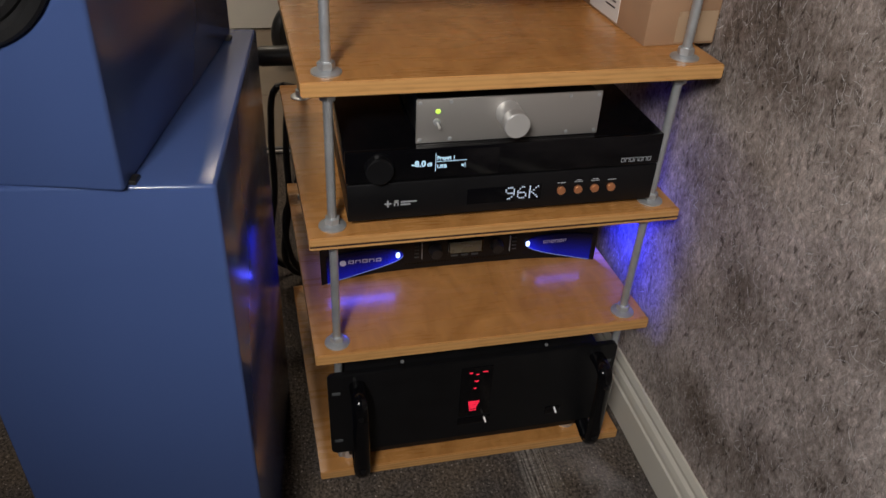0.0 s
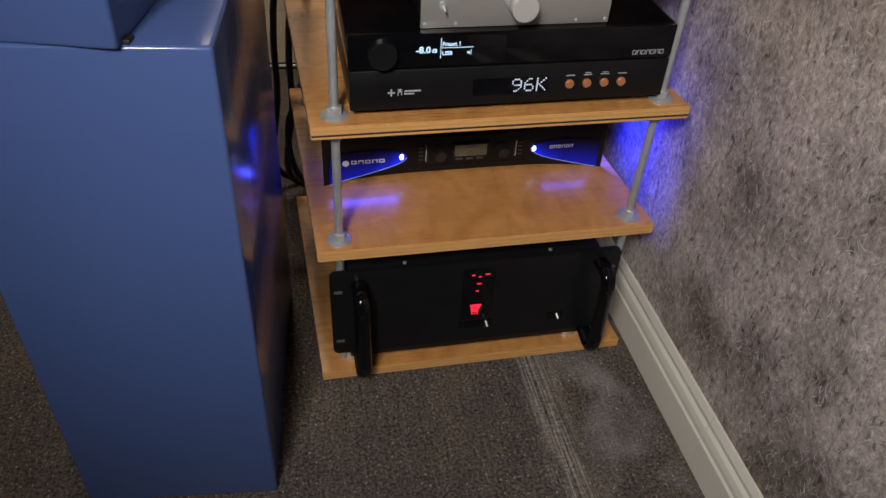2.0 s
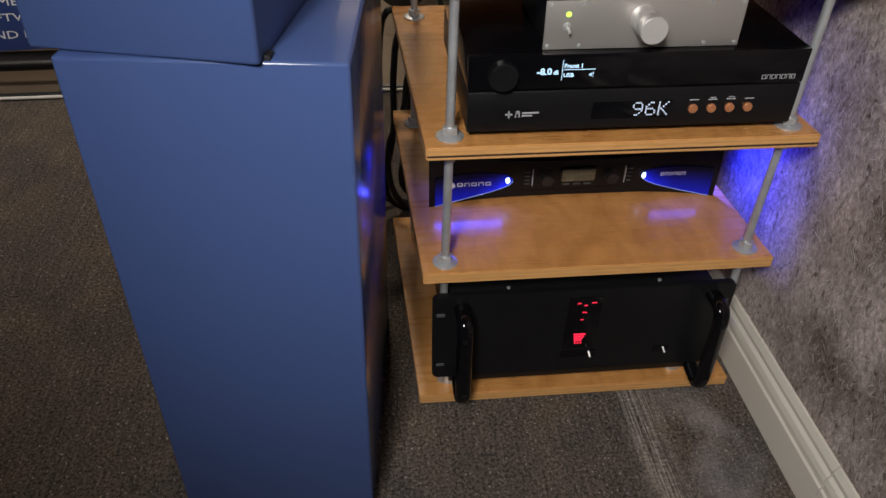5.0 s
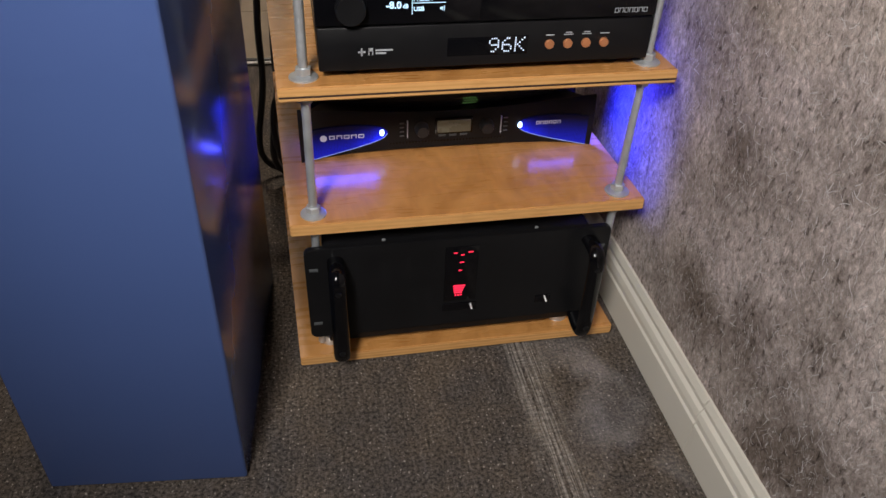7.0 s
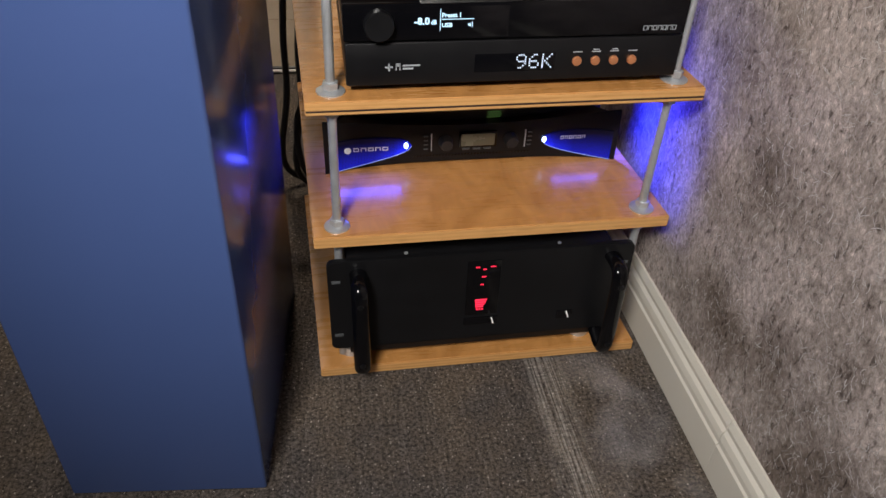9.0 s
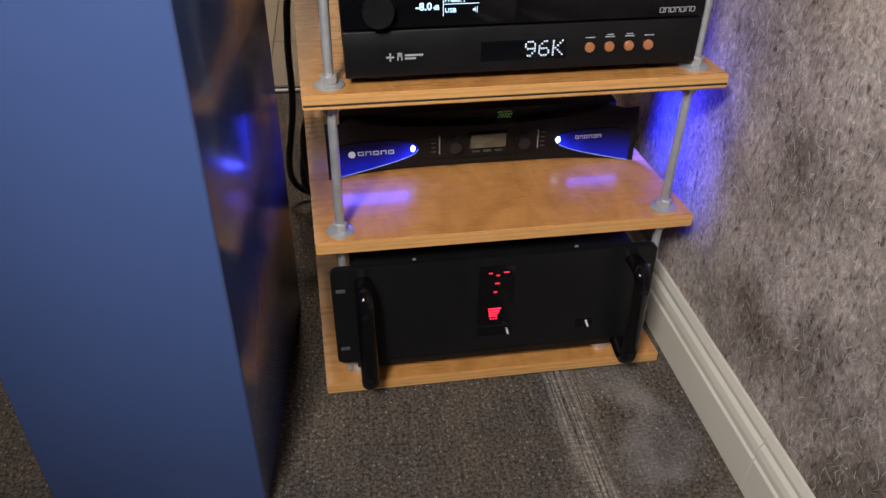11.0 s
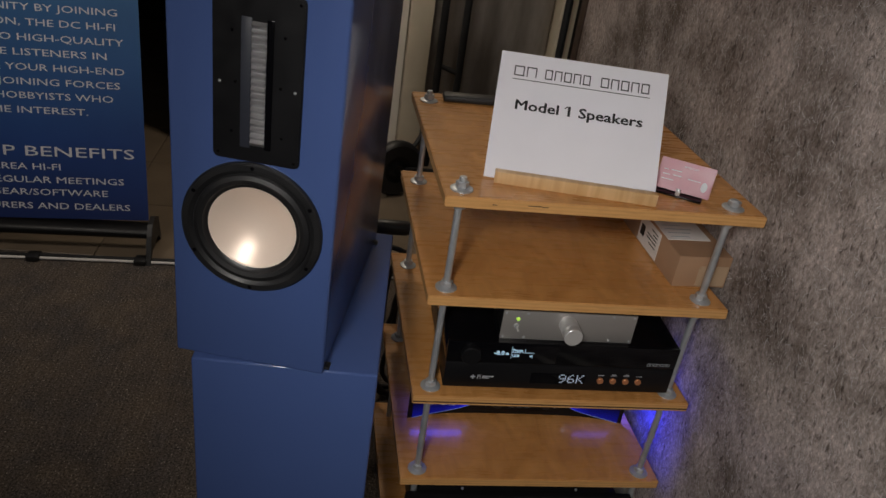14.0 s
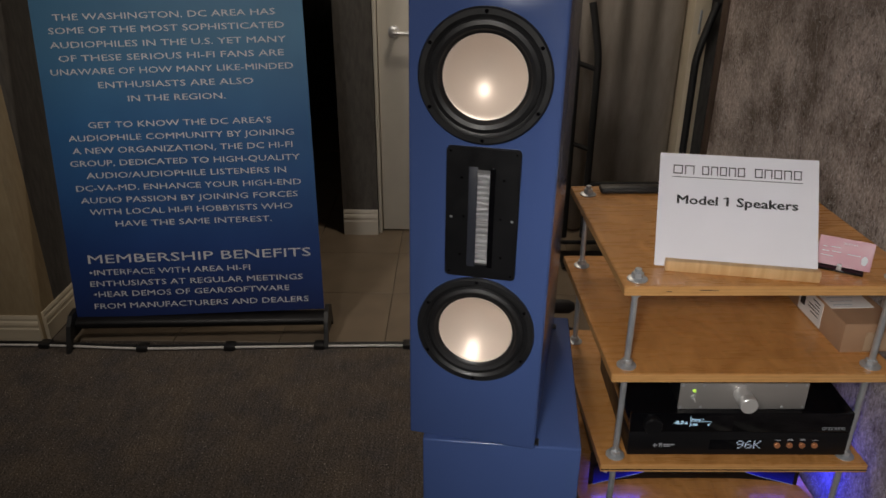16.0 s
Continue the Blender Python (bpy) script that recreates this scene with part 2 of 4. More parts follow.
def lit_mesh(led_x):
    """Perforated dark panel; its glow thins out away from the light at one end."""
    m = glow("blue_lit_mesh", (0.012, 0.022, 1.0), 1.0, (0.003, 0.003, 0.006))
    m.node_tree.nodes["Principled BSDF"].inputs["Roughness"].default_value = 0.55
    m.node_tree.nodes["Principled BSDF"].inputs["Specular IOR Level"].default_value = 0.2
    s = m.node_tree.nodes.new("ShaderNodeSeparateXYZ")
    link(m, coords(m), "Vector", s, "Vector")
    d = node(m, "ShaderNodeMath")
    d.operation = "SUBTRACT"
    link(m, s, "X", d, 0)
    d.inputs[1].default_value = led_x
    far = node(m, "ShaderNodeMath")
    far.operation = "ABSOLUTE"
    link(m, d, "Value", far, 0)
    fall = ramp(m, far, "Value", [(0.0, (3.0,) * 3), (0.02, (1.0,) * 3), (0.05, (0.38,) * 3), (0.12, (0.3,) * 3)])
    up = ramp(m, s, "Z", [(0.006, (1.3,) * 3), (0.02, (0.8,) * 3), (0.034, (0.3,) * 3), (0.048, (0.02,) * 3)])
    grid = node(m, "ShaderNodeTexVoronoi", Scale=420, Randomness=0.15)
    link(m, coords(m, (1, 0, 1)), "Vector", grid, "Vector")
    dots = ramp(m, grid, "Distance", [(0.25, (1.35,) * 3), (0.55, (0.45,) * 3)])
    shade(m, mix(m, mix(m, fall, "Color", up, "Color", 1.0, "MULTIPLY"), "Color", dots, "Color", 1.0, "MULTIPLY"), into="Emission Strength")
    return m


RIM_BLUE = glow("pale_blue_rim", (0.2, 0.3, 1.0), 0.5, (0.2, 0.22, 0.3))
GRILLE_METAL = smudged("grille_steel", (0.022, 0.022, 0.026), 0.3, 0.6)
LED_DIM_GREEN = glow("faint_green_led", (0.35, 0.75, 0.2), 0.35)
LED_RED = glow("red_led", (1.0, 0.02, 0.06), 1.8)
LED_GREEN = glow("green_led", (0.6, 1.0, 0.1), 2.2)
OLED_BLUE = glow("pale_blue_display", (0.55, 0.8, 1.0), 1.5)
OLED_WHITE = glow("white_dot_display", (0.72, 0.82, 1.0), 1.1)
LCD = smudged("unlit_lcd", (0.13, 0.13, 0.095), 0.25, amount=0.05)
RIBBON_FOIL = smudged("pleated_foil", (0.42, 0.42, 0.43), 0.3, 0.85)
HORN_GREY = smudged("slate_plastic", (0.03, 0.033, 0.045), 0.4)


def make_banner_print():
    m = material("banner_print", (0.03, 0.1, 0.25), 0.5)
    v = coords(m)
    s = m.node_tree.nodes.new("ShaderNodeSeparateXYZ")
    link(m, v, "Vector", s, "Vector")
    a = ramp(m, s, "Z", [(0.0, (0.012, 0.03, 0.14)), (0.25, (0.016, 0.06, 0.24)), (0.7, (0.03, 0.14, 0.34)), (1.0, (0.06, 0.2, 0.36))])
    b = ramp(m, noise_of(m, v, 2.5, 3), "Fac", [(0.3, (0.75, 0.8, 0.85)), (0.7, (1.1, 1.1, 1.1))])
    shade(m, mix(m, a, "Color", b, "Color", 1.0, "MULTIPLY"))
    return m


BANNER = make_banner_print()

# ---------------------------------------------------------------- modelling helpers


def thing(name, label, category, m=None, group="", kind=""):
    ob = new(name)
    ob.matrix_world = m or Matrix()
    return tagged(ob, label, category, group, kind)


def as_mesh(name, bm, *mats, smooth=False):
    me = bpy.data.meshes.new(name)
    bmesh.ops.recalc_face_normals(bm, faces=bm.faces)
    bm.to_mesh(me)
    bm.free()
    for mat in mats:
        me.materials.append(mat)
    if smooth:
        for p in me.polygons:
            p.use_smooth = True
        me.set_sharp_from_angle(angle=radians(35))
    return me


def part(name, bm, mat, parent, label="", m=None, smooth=True):
    mats = mat if isinstance(mat, (list, tuple)) else (mat,)
    ob = new(name, as_mesh(name, bm, *mats, smooth=smooth))
    ob.parent = parent
    if m is not None:
        ob.matrix_local = m
    if label:
        ob["label"] = label
    return ob


def solid(name, bm, mat, label, category, m=None, kind="", smooth=True):
    mats = mat if isinstance(mat, (list, tuple)) else (mat,)
    ob = new(name, as_mesh(name, bm, *mats, smooth=smooth))
    ob.matrix_world = m or Matrix()
    return tagged(ob, label, category, kind=kind)


def box(x0, y0, z0, x1, y1, z1, r=0.0, seg=2, bm=None):
    """A box with rounded edges."""
    bm2 = bmesh.new()
    bmesh.ops.create_cube(bm2, size=1, matrix=Matrix.Translation(((x0 + x1) / 2, (y0 + y1) / 2, (z0 + z1) / 2)) @ Matrix.Diagonal((x1 - x0, y1 - y0, z1 - z0, 1)))
    if r:
        bmesh.ops.bevel(bm2, geom=bm2.edges[:], offset=r, segments=seg, affect="EDGES", profile=0.5)
    return merge(bm, bm2)


def merge(bm, other):
    if bm is None:
        return other
    me = bpy.data.meshes.new("join")
    other.to_mesh(me)
    other.free()
    bm.from_mesh(me)
    bpy.data.meshes.remove(me)
    return bm


def turned(profile, seg=32, axis="Z", m=None, bm=None):
    """A lathe shape: (radius, height) pairs round an axis."""
    b = bmesh.new()
    rings = []
    for r, h in profile:
        if r < 1e-6:
            rings.append([b.verts.new((0, 0, h))])
        else:
            rings.append([b.verts.new((r * math.cos(2 * math.pi * i / seg), r * math.sin(2 * math.pi * i / seg), h)) for i in range(seg)])
    for p, q in zip(rings, rings[1:]):
        for i in range(seg):
            j = (i + 1) % seg
            c = [p[i % len(p)], p[j % len(p)], q[j % len(q)], q[i % len(q)]]
            c = list(dict.fromkeys(c))
            if len(c) > 2:
                b.faces.new(c)
    turn = {"Z": Matrix(), "Y": Matrix.Rotation(radians(90), 4, "X"), "X": Matrix.Rotation(radians(90), 4, "Y")}[axis]
    bmesh.ops.transform(b, matrix=(m or Matrix()) @ turn, verts=b.verts)
    return merge(bm, b)


def tube(points, radius, seg=10, bm=None):
    """A round bar along a line of points."""
    b = bmesh.new()
    pts = [Vector(p) for p in points]
    rings = []
    for i, p in enumerate(pts):
        d = (pts[min(i + 1, len(pts) - 1)] - pts[max(i - 1, 0)]).normalized()
        q = d.to_track_quat("Z", "Y")
        rings.append([b.verts.new(p + q @ Vector((radius * math.cos(2 * math.pi * k / seg), radius * math.sin(2 * math.pi * k / seg), 0))) for k in range(seg)])
    for p, q in zip(rings, rings[1:]):
        best = min(range(seg), key=lambda s: (p[0].co - q[s].co).length)
        for k in range(seg):
            b.faces.new((p[k], p[(k + 1) % seg], q[(k + 1 + best) % seg], q[(k + best) % seg]))
    b.faces.new(rings[0])
    b.faces.new(rings[-1])
    return merge(bm, b)


def curved(points, steps=6):
    """Points on a smooth line through the given ones."""
    p = [Vector(q) for q in points]
    p = [2 * p[0] - p[1]] + p + [2 * p[-1] - p[-2]]
    out = []
    for i in range(1, len(p) - 2):
        for k in range(steps):
            t = k / steps
            a, b, c, d = p[i - 1:i + 3]
            out.append(0.5 * ((2 * b) + (c - a) * t + (2 * a - 5 * b + 4 * c - d) * t * t + (3 * b - a - 3 * c + d) * t ** 3))
    return out + [p[-2]]


def letters(body, size, width=1.0, bold=0.0, align="LEFT", depth=0.0003, fit=0.0):
    """Mesh of a line of writing in the plane x, z, facing -y. fit: width in metres."""
    data = bpy.data.curves.new("writing", "FONT")
    data.body, data.size, data.align_x, data.offset, data.extrude = body, size, align, bold, depth
    data.resolution_u = 2
    ob = bpy.data.objects.new("writing", data)
    scene.collection.objects.link(ob)
    bpy.context.view_layer.update()
    me = bpy.data.meshes.new_from_object(ob.evaluated_get(bpy.context.evaluated_depsgraph_get()))
    bpy.data.objects.remove(ob)
    b = bmesh.new()
    b.from_mesh(me)
    bpy.data.meshes.remove(me)
    if fit:
        xs = [v.co.x for v in b.verts]
        width = fit / (max(xs) - min(xs))
    bmesh.ops.transform(b, matrix=Matrix.Rotation(radians(90), 4, "X") @ Matrix.Diagonal((width, 1, 1, 1)), verts=b.verts)
    return b


def at(bm, x, y, z):
    bmesh.ops.translate(bm, vec=(x, y, z), verts=bm.verts)
    return bm


def frames_row(n, x, z, w, h, gap, t, y, bm=None):
    """A row of hollow upright shapes that stand for lettering of a mark."""
    for i in range(n):
        a = x + i * (w + gap)
        bm = box(a, y, z, a + t, y + 0.0004, z + h, bm=bm)
        bm = box(a + w - t, y, z, a + w, y + 0.0004, z + h, bm=bm)
        bm = box(a + t, y, z + h - t, a + w - t, y + 0.0004, z + h, bm=bm)
        if i % 2 == 0:
            bm = box(a + t, y, z, a + w - t, y + 0.0004, z + t, bm=bm)
    return bm

# ---------------------------------------------------------------- structure
WALL = 0.562      # face of the fibre-covered wall
BACK = 1.215      # where carpet meets tile
solid("floor", box(-5, -5, -0.05, WALL + 0.1, BACK, 0), CARPET, "dark grey-brown loop carpet with pale streaks", "floor", kind="structure", smooth=False)
solid("floor_entrance", box(-3, BACK, -0.05, 2.2, 4.6, -0.006), GROUT, "grouted bed of the tiled entrance", "floor", kind="structure", smooth=False)
solid("wall_east", box(WALL, -5, 0, WALL + 0.12, 1.27, 2.6), FELT, "wall covered in grey-brown fibrous felt", "wall", kind="structure", smooth=False)
# south and west walls and the ceiling are unseen, added to close the room
solid("wall_south", box(-5, -5.12, 0, WALL + 0.12, -5, 2.6), TAN_WALL, "unseen tan papered wall that closes the room", "wall", kind="structure", smooth=False)
solid("wall_west", box(-5.12, -5.12, 0, -5, 4.6, 2.6), TAN_WALL, "unseen tan papered wall that closes the room", "wall", kind="structure", smooth=False)
solid("wall_north", box(-5, 1.2, 0, -1.83, 1.32, 2.6), TAN_WALL, "tan papered wall beside the entrance", "wall", kind="structure", smooth=False)
solid("wall_reveal", box(-1.95, 1.32, 0, -1.83, 4.6, 2.6), GREY_WALL, "dark grey side of the entrance passage", "wall", kind="structure", smooth=False)
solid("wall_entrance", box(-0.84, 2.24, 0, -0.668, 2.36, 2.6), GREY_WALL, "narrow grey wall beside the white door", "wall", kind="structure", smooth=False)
solid("wall_entrance_back", box(0.16, 2.5, 0, 2.2, 2.62, 2.6), GREY_WALL, "grey wall of the entrance", "wall", kind="structure", smooth=False)
solid("wall_entrance_side", box(2.2, 1.0, 0, 2.32, 4.6, 2.6), GREY_WALL, "grey end wall of the entrance", "wall", kind="structure", smooth=False)
solid("wall_entrance_return", box(WALL + 0.12, 1.15, 0, 2.2, 1.27, 2.6), GREY_WALL, "grey return wall", "wall", kind="structure", smooth=False)
# closes the passage; its low colour stands for the dark beyond
solid("wall_passage_end", box(-1.95, 4.5, 0, 2.32, 4.62, 2.6), SHADE_WALL, "wall closing the passage, coloured for the darkness beyond the opening", "wall", kind="structure", smooth=False)
solid("ceiling", box(-5.12, -5.12, 2.6, 2.32, 4.62, 2.7), CEILING, "unseen white ceiling that closes the room", "ceiling", kind="structure", smooth=False)


def wall_fibres(count, seed):
    """Loose pale fibres lying criss-cross on the felt, each a thin bent strip."""
    rng = np.random.default_rng(seed)
    n = 4
    y0, z0 = rng.uniform(-1.15, 1.2, count), rng.uniform(0.115, 1.9, count)
    turn = rng.normal(1.25, 0.75, count)
    long = rng.uniform(0.004, 0.017, count)
    bend = rng.normal(0, 0.6, count)
    wide = rng.uniform(0.00018, 0.00042, count)
    lift = rng.uniform(0.0003, 0.0012, count)
    verts, y, z = np.zeros((count, (n + 1) * 2, 3)), y0.copy(), z0.copy()
    for i in range(n + 1):
        a = turn + bend * (i / n - 0.5)
        dy, dz = np.cos(a), np.sin(a)
        out = WALL - 0.0003 - lift * math.sin(math.pi * (0.15 + 0.7 * i / n))
        for k, s in enumerate((-1, 1)):
            verts[:, 2 * i + k] = np.stack([out, y - s * dz * wide, z + s * dy * wide], 1)
        y, z = y + dy * long / n, z + dz * long / n
    base = np.arange(count)[:, None, None] * (n + 1) * 2
    quad = np.array([[2 * i, 2 * i + 1, 2 * i + 3, 2 * i + 2] for i in range(n)])[None]
    me = bpy.data.meshes.new("felt_fibres")
    me.from_pydata(verts.reshape(-1, 3).tolist(), [], (base + quad).reshape(-1, 4).tolist())
    me.materials.append(FIBRE)
    return tagged(new("felt_fibres", me), "loose pale fibres standing off the felt wall", "fibres", kind="stuff")


wall_fibres(64000, 5)


def skirting(name, length, height, thick, mat, label, m):
    """A moulded board along x, its face to -y."""
    prof = [(0, 0), (-thick, 0), (-thick, height * 0.55), (-thick * 0.8, height * 0.58), (-thick * 0.8, height * 0.66), (-thick * 0.95, height * 0.69),
            (-thick * 0.8, height * 0.78), (-thick * 0.5, height * 0.83), (-thick * 0.55, height * 0.9), (-thick * 0.3, height), (0, height)]
    b = bmesh.new()
    ends = [[b.verts.new((x, y, z)) for y, z in prof] for x in (0, length)]
    for i in range(len(prof)):
        j = (i + 1) % len(prof)
        b.faces.new((ends[0][i], ends[0][j], ends[1][j], ends[1][i]))
    b.faces.new(ends[0])
    b.faces.new(ends[1])
    return solid(name, b, mat, label, "baseboard", m, kind="structure", smooth=False)


# two lengths along the felt wall, with an open joint
skirting("baseboard", 1.518, 0.114, 0.014, WHITE_PAINT, "white moulded baseboard on the felt wall", pose(WALL, 1.27, 0, 0, 0, -90))
skirting("baseboard", 4.7, 0.114, 0.014, WHITE_PAINT, "white moulded baseboard, butted with an open joint", pose(WALL, -0.2495, 0, 0, 0, -90))
skirting("baseboard", 3.17, 0.115, 0.016, CREAM_PAINT, "cream moulded baseboard on the tan wall", pose(-5, 1.2, 0))
skirting("baseboard", 3.0, 0.115, 0.014, CREAM_PAINT, "dim baseboard along the passage", pose(-1.83, 1.22, 0, 0, 0, 90))
skirting("baseboard", 0.17, 0.13, 0.014, WHITE_PAINT, "short white baseboard beside the door", pose(-0.838, 2.24, 0))
solid("trim", box(WALL - 0.004, 1.272, 0, WALL + 0.13, 1.33, 2.6, 0.004), BROWN_TRIM, "dark brown wooden trim at the wall end", "trim", kind="structure")

# floor tiles of the entrance
tile_mesh = as_mesh("tile", box(-0.1985, -0.1985, -0.006, 0.1985, 0.1985, 0.0, 0.0015, 1), TILE)
floor_entrance = bpy.data.objects["floor_entrance"]
for i in range(-4, 5):
    for j in range(8):
        if -2 < i * 0.4 < 2 and not (i < -4):
            t = new("tile", tile_mesh)
            t.parent = floor_entrance
            t.location = (i * 0.4 + 0.05, BACK + 0.2 + j * 0.4, 0)

# white door with a lever handle, shut, and its frame
door = thing("door_1", "white painted flush door with chrome lever handle", "door", pose(-0.645, 2.28, 0), kind="structure")
part("leaf", box(0, 0, 0.008, 0.74, 0.04, 2.05, 0.003), WHITE_PAINT, door)
lever = part("door_handle", turned([(0, 0), (0.027, 0), (0.027, 0.006), (0.012, 0.01), (0.011, 0.05), (0, 0.05)], 24, "Y"), KNOB_METAL, door, "chrome lever handle", pose(0.075, 0, 0.98))
part("lever", tube([(0, -0.045, 0), (0.03, -0.05, 0), (0.115, -0.048, -0.004)], 0.009), KNOB_METAL, lever)
part("jamb", box(-0.02, -0.03, 0, -0.004, 0.05, 2.07, 0.003), WHITE_PAINT, door)
part("jamb", box(0.744, -0.05, 0, 0.845, 0.05, 2.07, 0.004), CREAM_PAINT, door)
part("head", box(-0.02, -0.03, 2.072, 0.845, 0.05, 2.15, 0.003), WHITE_PAINT, door)

# half-open cream door seen edge-on past the curtain
door2 = thing("door_2", "cream painted door standing open, edge-on, with a latch plate", "door", pose(0.742, 2.2, 0), kind="structure")
part("leaf", box(0, 0, 0.01, 0.072, 0.28, 2.05, 0.003), CREAM_PAINT, door2)
part("latch_plate", box(0.026, -0.003, 0.99, 0.036, 0.001, 1.09, 0.001), ZINC, door2, "steel latch plate")


def curtain(x0, x1, y, z0, z1, folds, mat, label):
    b = bmesh.new()
    n = folds * 10
    rows = []
    for z in (z0, (z0 + z1) / 2, z1):
        row = []
        for i in range(n + 1):
            u = i / n
            row.append(b.verts.new((x0 + (x1 - x0) * u, y + 0.016 * math.sin(u * folds * 2 * math.pi) + 0.012 * math.sin(u * folds * 5.1 + z), z)))
        rows.append(row)
    for p, q in zip(rows, rows[1:]):
        for i in range(n):
            b.faces.new((p[i], p[i + 1], q[i + 1], q[i]))
    ob = solid("curtain", b, mat, label, "curtain", kind="structure")
    sol = ob.modifiers.new("thick", "SOLIDIFY")
    sol.thickness = 0.004
    return ob


curtain(0.2, 0.735, 2.3, 0.02, 2.5, 4, CURTAIN, "taupe curtain hanging in soft upright folds")

# ---------------------------------------------------------------- rack
# undersides of the five boards; they lean back to the left a little
SHELF_D, SHELF_T, SKEW = 0.515, 0.019, -0.022
LEVELS = [0.003, 0.2635, 0.4725, 0.687, 0.871]
TILT = 0.0125     # the boards rise this much per metre towards the wall
ROD_X, ROD_Y = (0.034, 0.492), (0.026, 0.455)


def on_rack(x, y, z, rz=0.0):
    """A place on a board that rises towards the wall."""
    return pose(x, y, z + TILT * x, 0, -math.degrees(TILT), 0) @ pose(0, 0, 0, 0, 0, rz)


rack = thing("audio_rack", "open rack of five varnished plywood shelves on threaded zinc rods", "rack")


def board(w, d, t):
    b = bmesh.new()
    low = [b.verts.new((x + SKEW * y / d, y, 0)) for x, y in ((0, 0), (w, 0), (w, d), (0, d))]
    f = b.faces.new(low)
    top = bmesh.ops.extrude_face_region(b, geom=[f])
    bmesh.ops.translate(b, vec=(0, 0, t), verts=[v for v in top["geom"] if isinstance(v, bmesh.types.BMVert)])
    bmesh.ops.bevel(b, geom=b.edges[:], offset=0.0016, segments=2, affect="EDGES")
    bmesh.ops.recalc_face_normals(b, faces=b.faces)
    for f in b.faces:
        f.material_index = 0 if abs(f.normal.z) > 0.8 else 1
    return b


shift = [(-0.004, 0), (-0.001, 0), (0, -0.003), (0.001, -0.003), (0.005, -0.003)]
for k, z in enumerate(LEVELS):
    part("shelf", board((0.529, 0.528, 0.526, 0.533, 0.535)[k], SHELF_D, SHELF_T), (VENEER, PLY), rack, m=on_rack(shift[k][0], shift[k][1], z), smooth=False)


def rod(x, y, z0, z1):
    """A threaded rod: shallow ridges along its length."""
    prof = [(0, z0)]
    n = int((z1 - z0) / 0.003)
    for i in range(n + 1):
        prof.append((0.0064 if i % 2 else 0.0057, z0 + i * 0.003))
    prof.append((0, z1))
    return turned(prof, 12, m=Matrix.Translation((x, y, 0)))


def washer(x, y, z, up=True):
    s = 1 if up else -1
    return turned([(0.007, 0), (0.0185, 0), (0.0185, s * 0.002), (0.013, s * 0.0045), (0.007, s * 0.0045)], 28, m=Matrix.Translation((x, y, z)))


def nut(x, y, z, turn=0.0, h=0.0095):
    b = turned([(0, 0), (0.0095, 0), (0.0108, 0.001), (0.0108, h - 0.001), (0.0095, h), (0, h)], 6, m=Matrix.Translation((x, y, z)) @ Matrix.Rotation(turn, 4, "Z"))
    return b


part("dark_ply", box(0.001, -0.0006, 0.0052, 0.525, 0.001, 0.0076), DARK_GLUE, rack, "dark glue line in the edge", m=on_rack(0, -0.003, LEVELS[2]), smooth=False)
for kx, kz, kw in ((0.075, 0.0085, 0.008), (0.132, 0.0105, 0.022), (0.155, 0.0098, 0.010)):
    part("edge_knot", box(kx, -0.0004, kz, kx + kw, 0.001, kz + 0.0016, 0.0003, 1), DARK_GLUE, rack, "dark gap in the ply edge", m=on_rack(0.005, -0.003, LEVELS[4]))
rng = random.Random(4)
for x in ROD_X:
    for y in ROD_Y:
        xx = x + SKEW * y / SHELF_D
        part("rod", rod(xx, y, 0.03, 0.912), ZINC, rack, "threaded zinc-plated rod")
        for k, z in enumerate(LEVELS):
            if k:
                part("washer", washer(xx, y, z + TILT * xx + SHELF_T + 0.0002), ZINC, rack)
                part("nut", nut(xx, y, z + TILT * xx + SHELF_T + 0.0048, rng.random()), ZINC, rack)
                part("washer", washer(xx, y, z + TILT * xx - 0.0002, False), ZINC, rack)
                part("nut", nut(xx, y, z + TILT * xx - 0.0145, rng.random()), ZINC, rack)

# ---------------------------------------------------------------- lower power amplifier
AMP_Z = LEVELS[0] + SHELF_T
amp = thing("power_amplifier", "large black power amplifier with two bar handles and red lights", "amplifier", on_rack(0.0165, 0.004, AMP_Z + 0.007))
part("body", box(0.028, 0.008, 0.012, 0.446, 0.40, 0.19, 0.002), BLACK_METAL, amp)


def face_plate(w, z0, z1, rad, depth):
    """A flat plate with rounded corners and a fine chamfer."""
    b = bmesh.new()
    pts = []
    for cx0, cz0, a0 in ((w - rad, z1 - rad, 0), (rad, z1 - rad, 90), (rad, z0 + rad, 180), (w - rad, z0 + rad, 270)):
        for k in range(6):
            a = radians(a0 + 18 * k)
            pts.append((cx0 + rad * math.cos(a), cz0 + rad * math.sin(a)))
    f = b.faces.new([b.verts.new((x, 0, z)) for x, z in pts])
    ext = bmesh.ops.extrude_face_region(b, geom=[f])
    bmesh.ops.translate(b, vec=(0, depth, 0), verts=[v for v in ext["geom"] if isinstance(v, bmesh.types.BMVert)])
    bmesh.ops.bevel(b, geom=[e for e in b.edges if all(abs(v.co.y) < 1e-6 for v in e.verts)], offset=0.0012, segments=2, affect="EDGES")
    return b


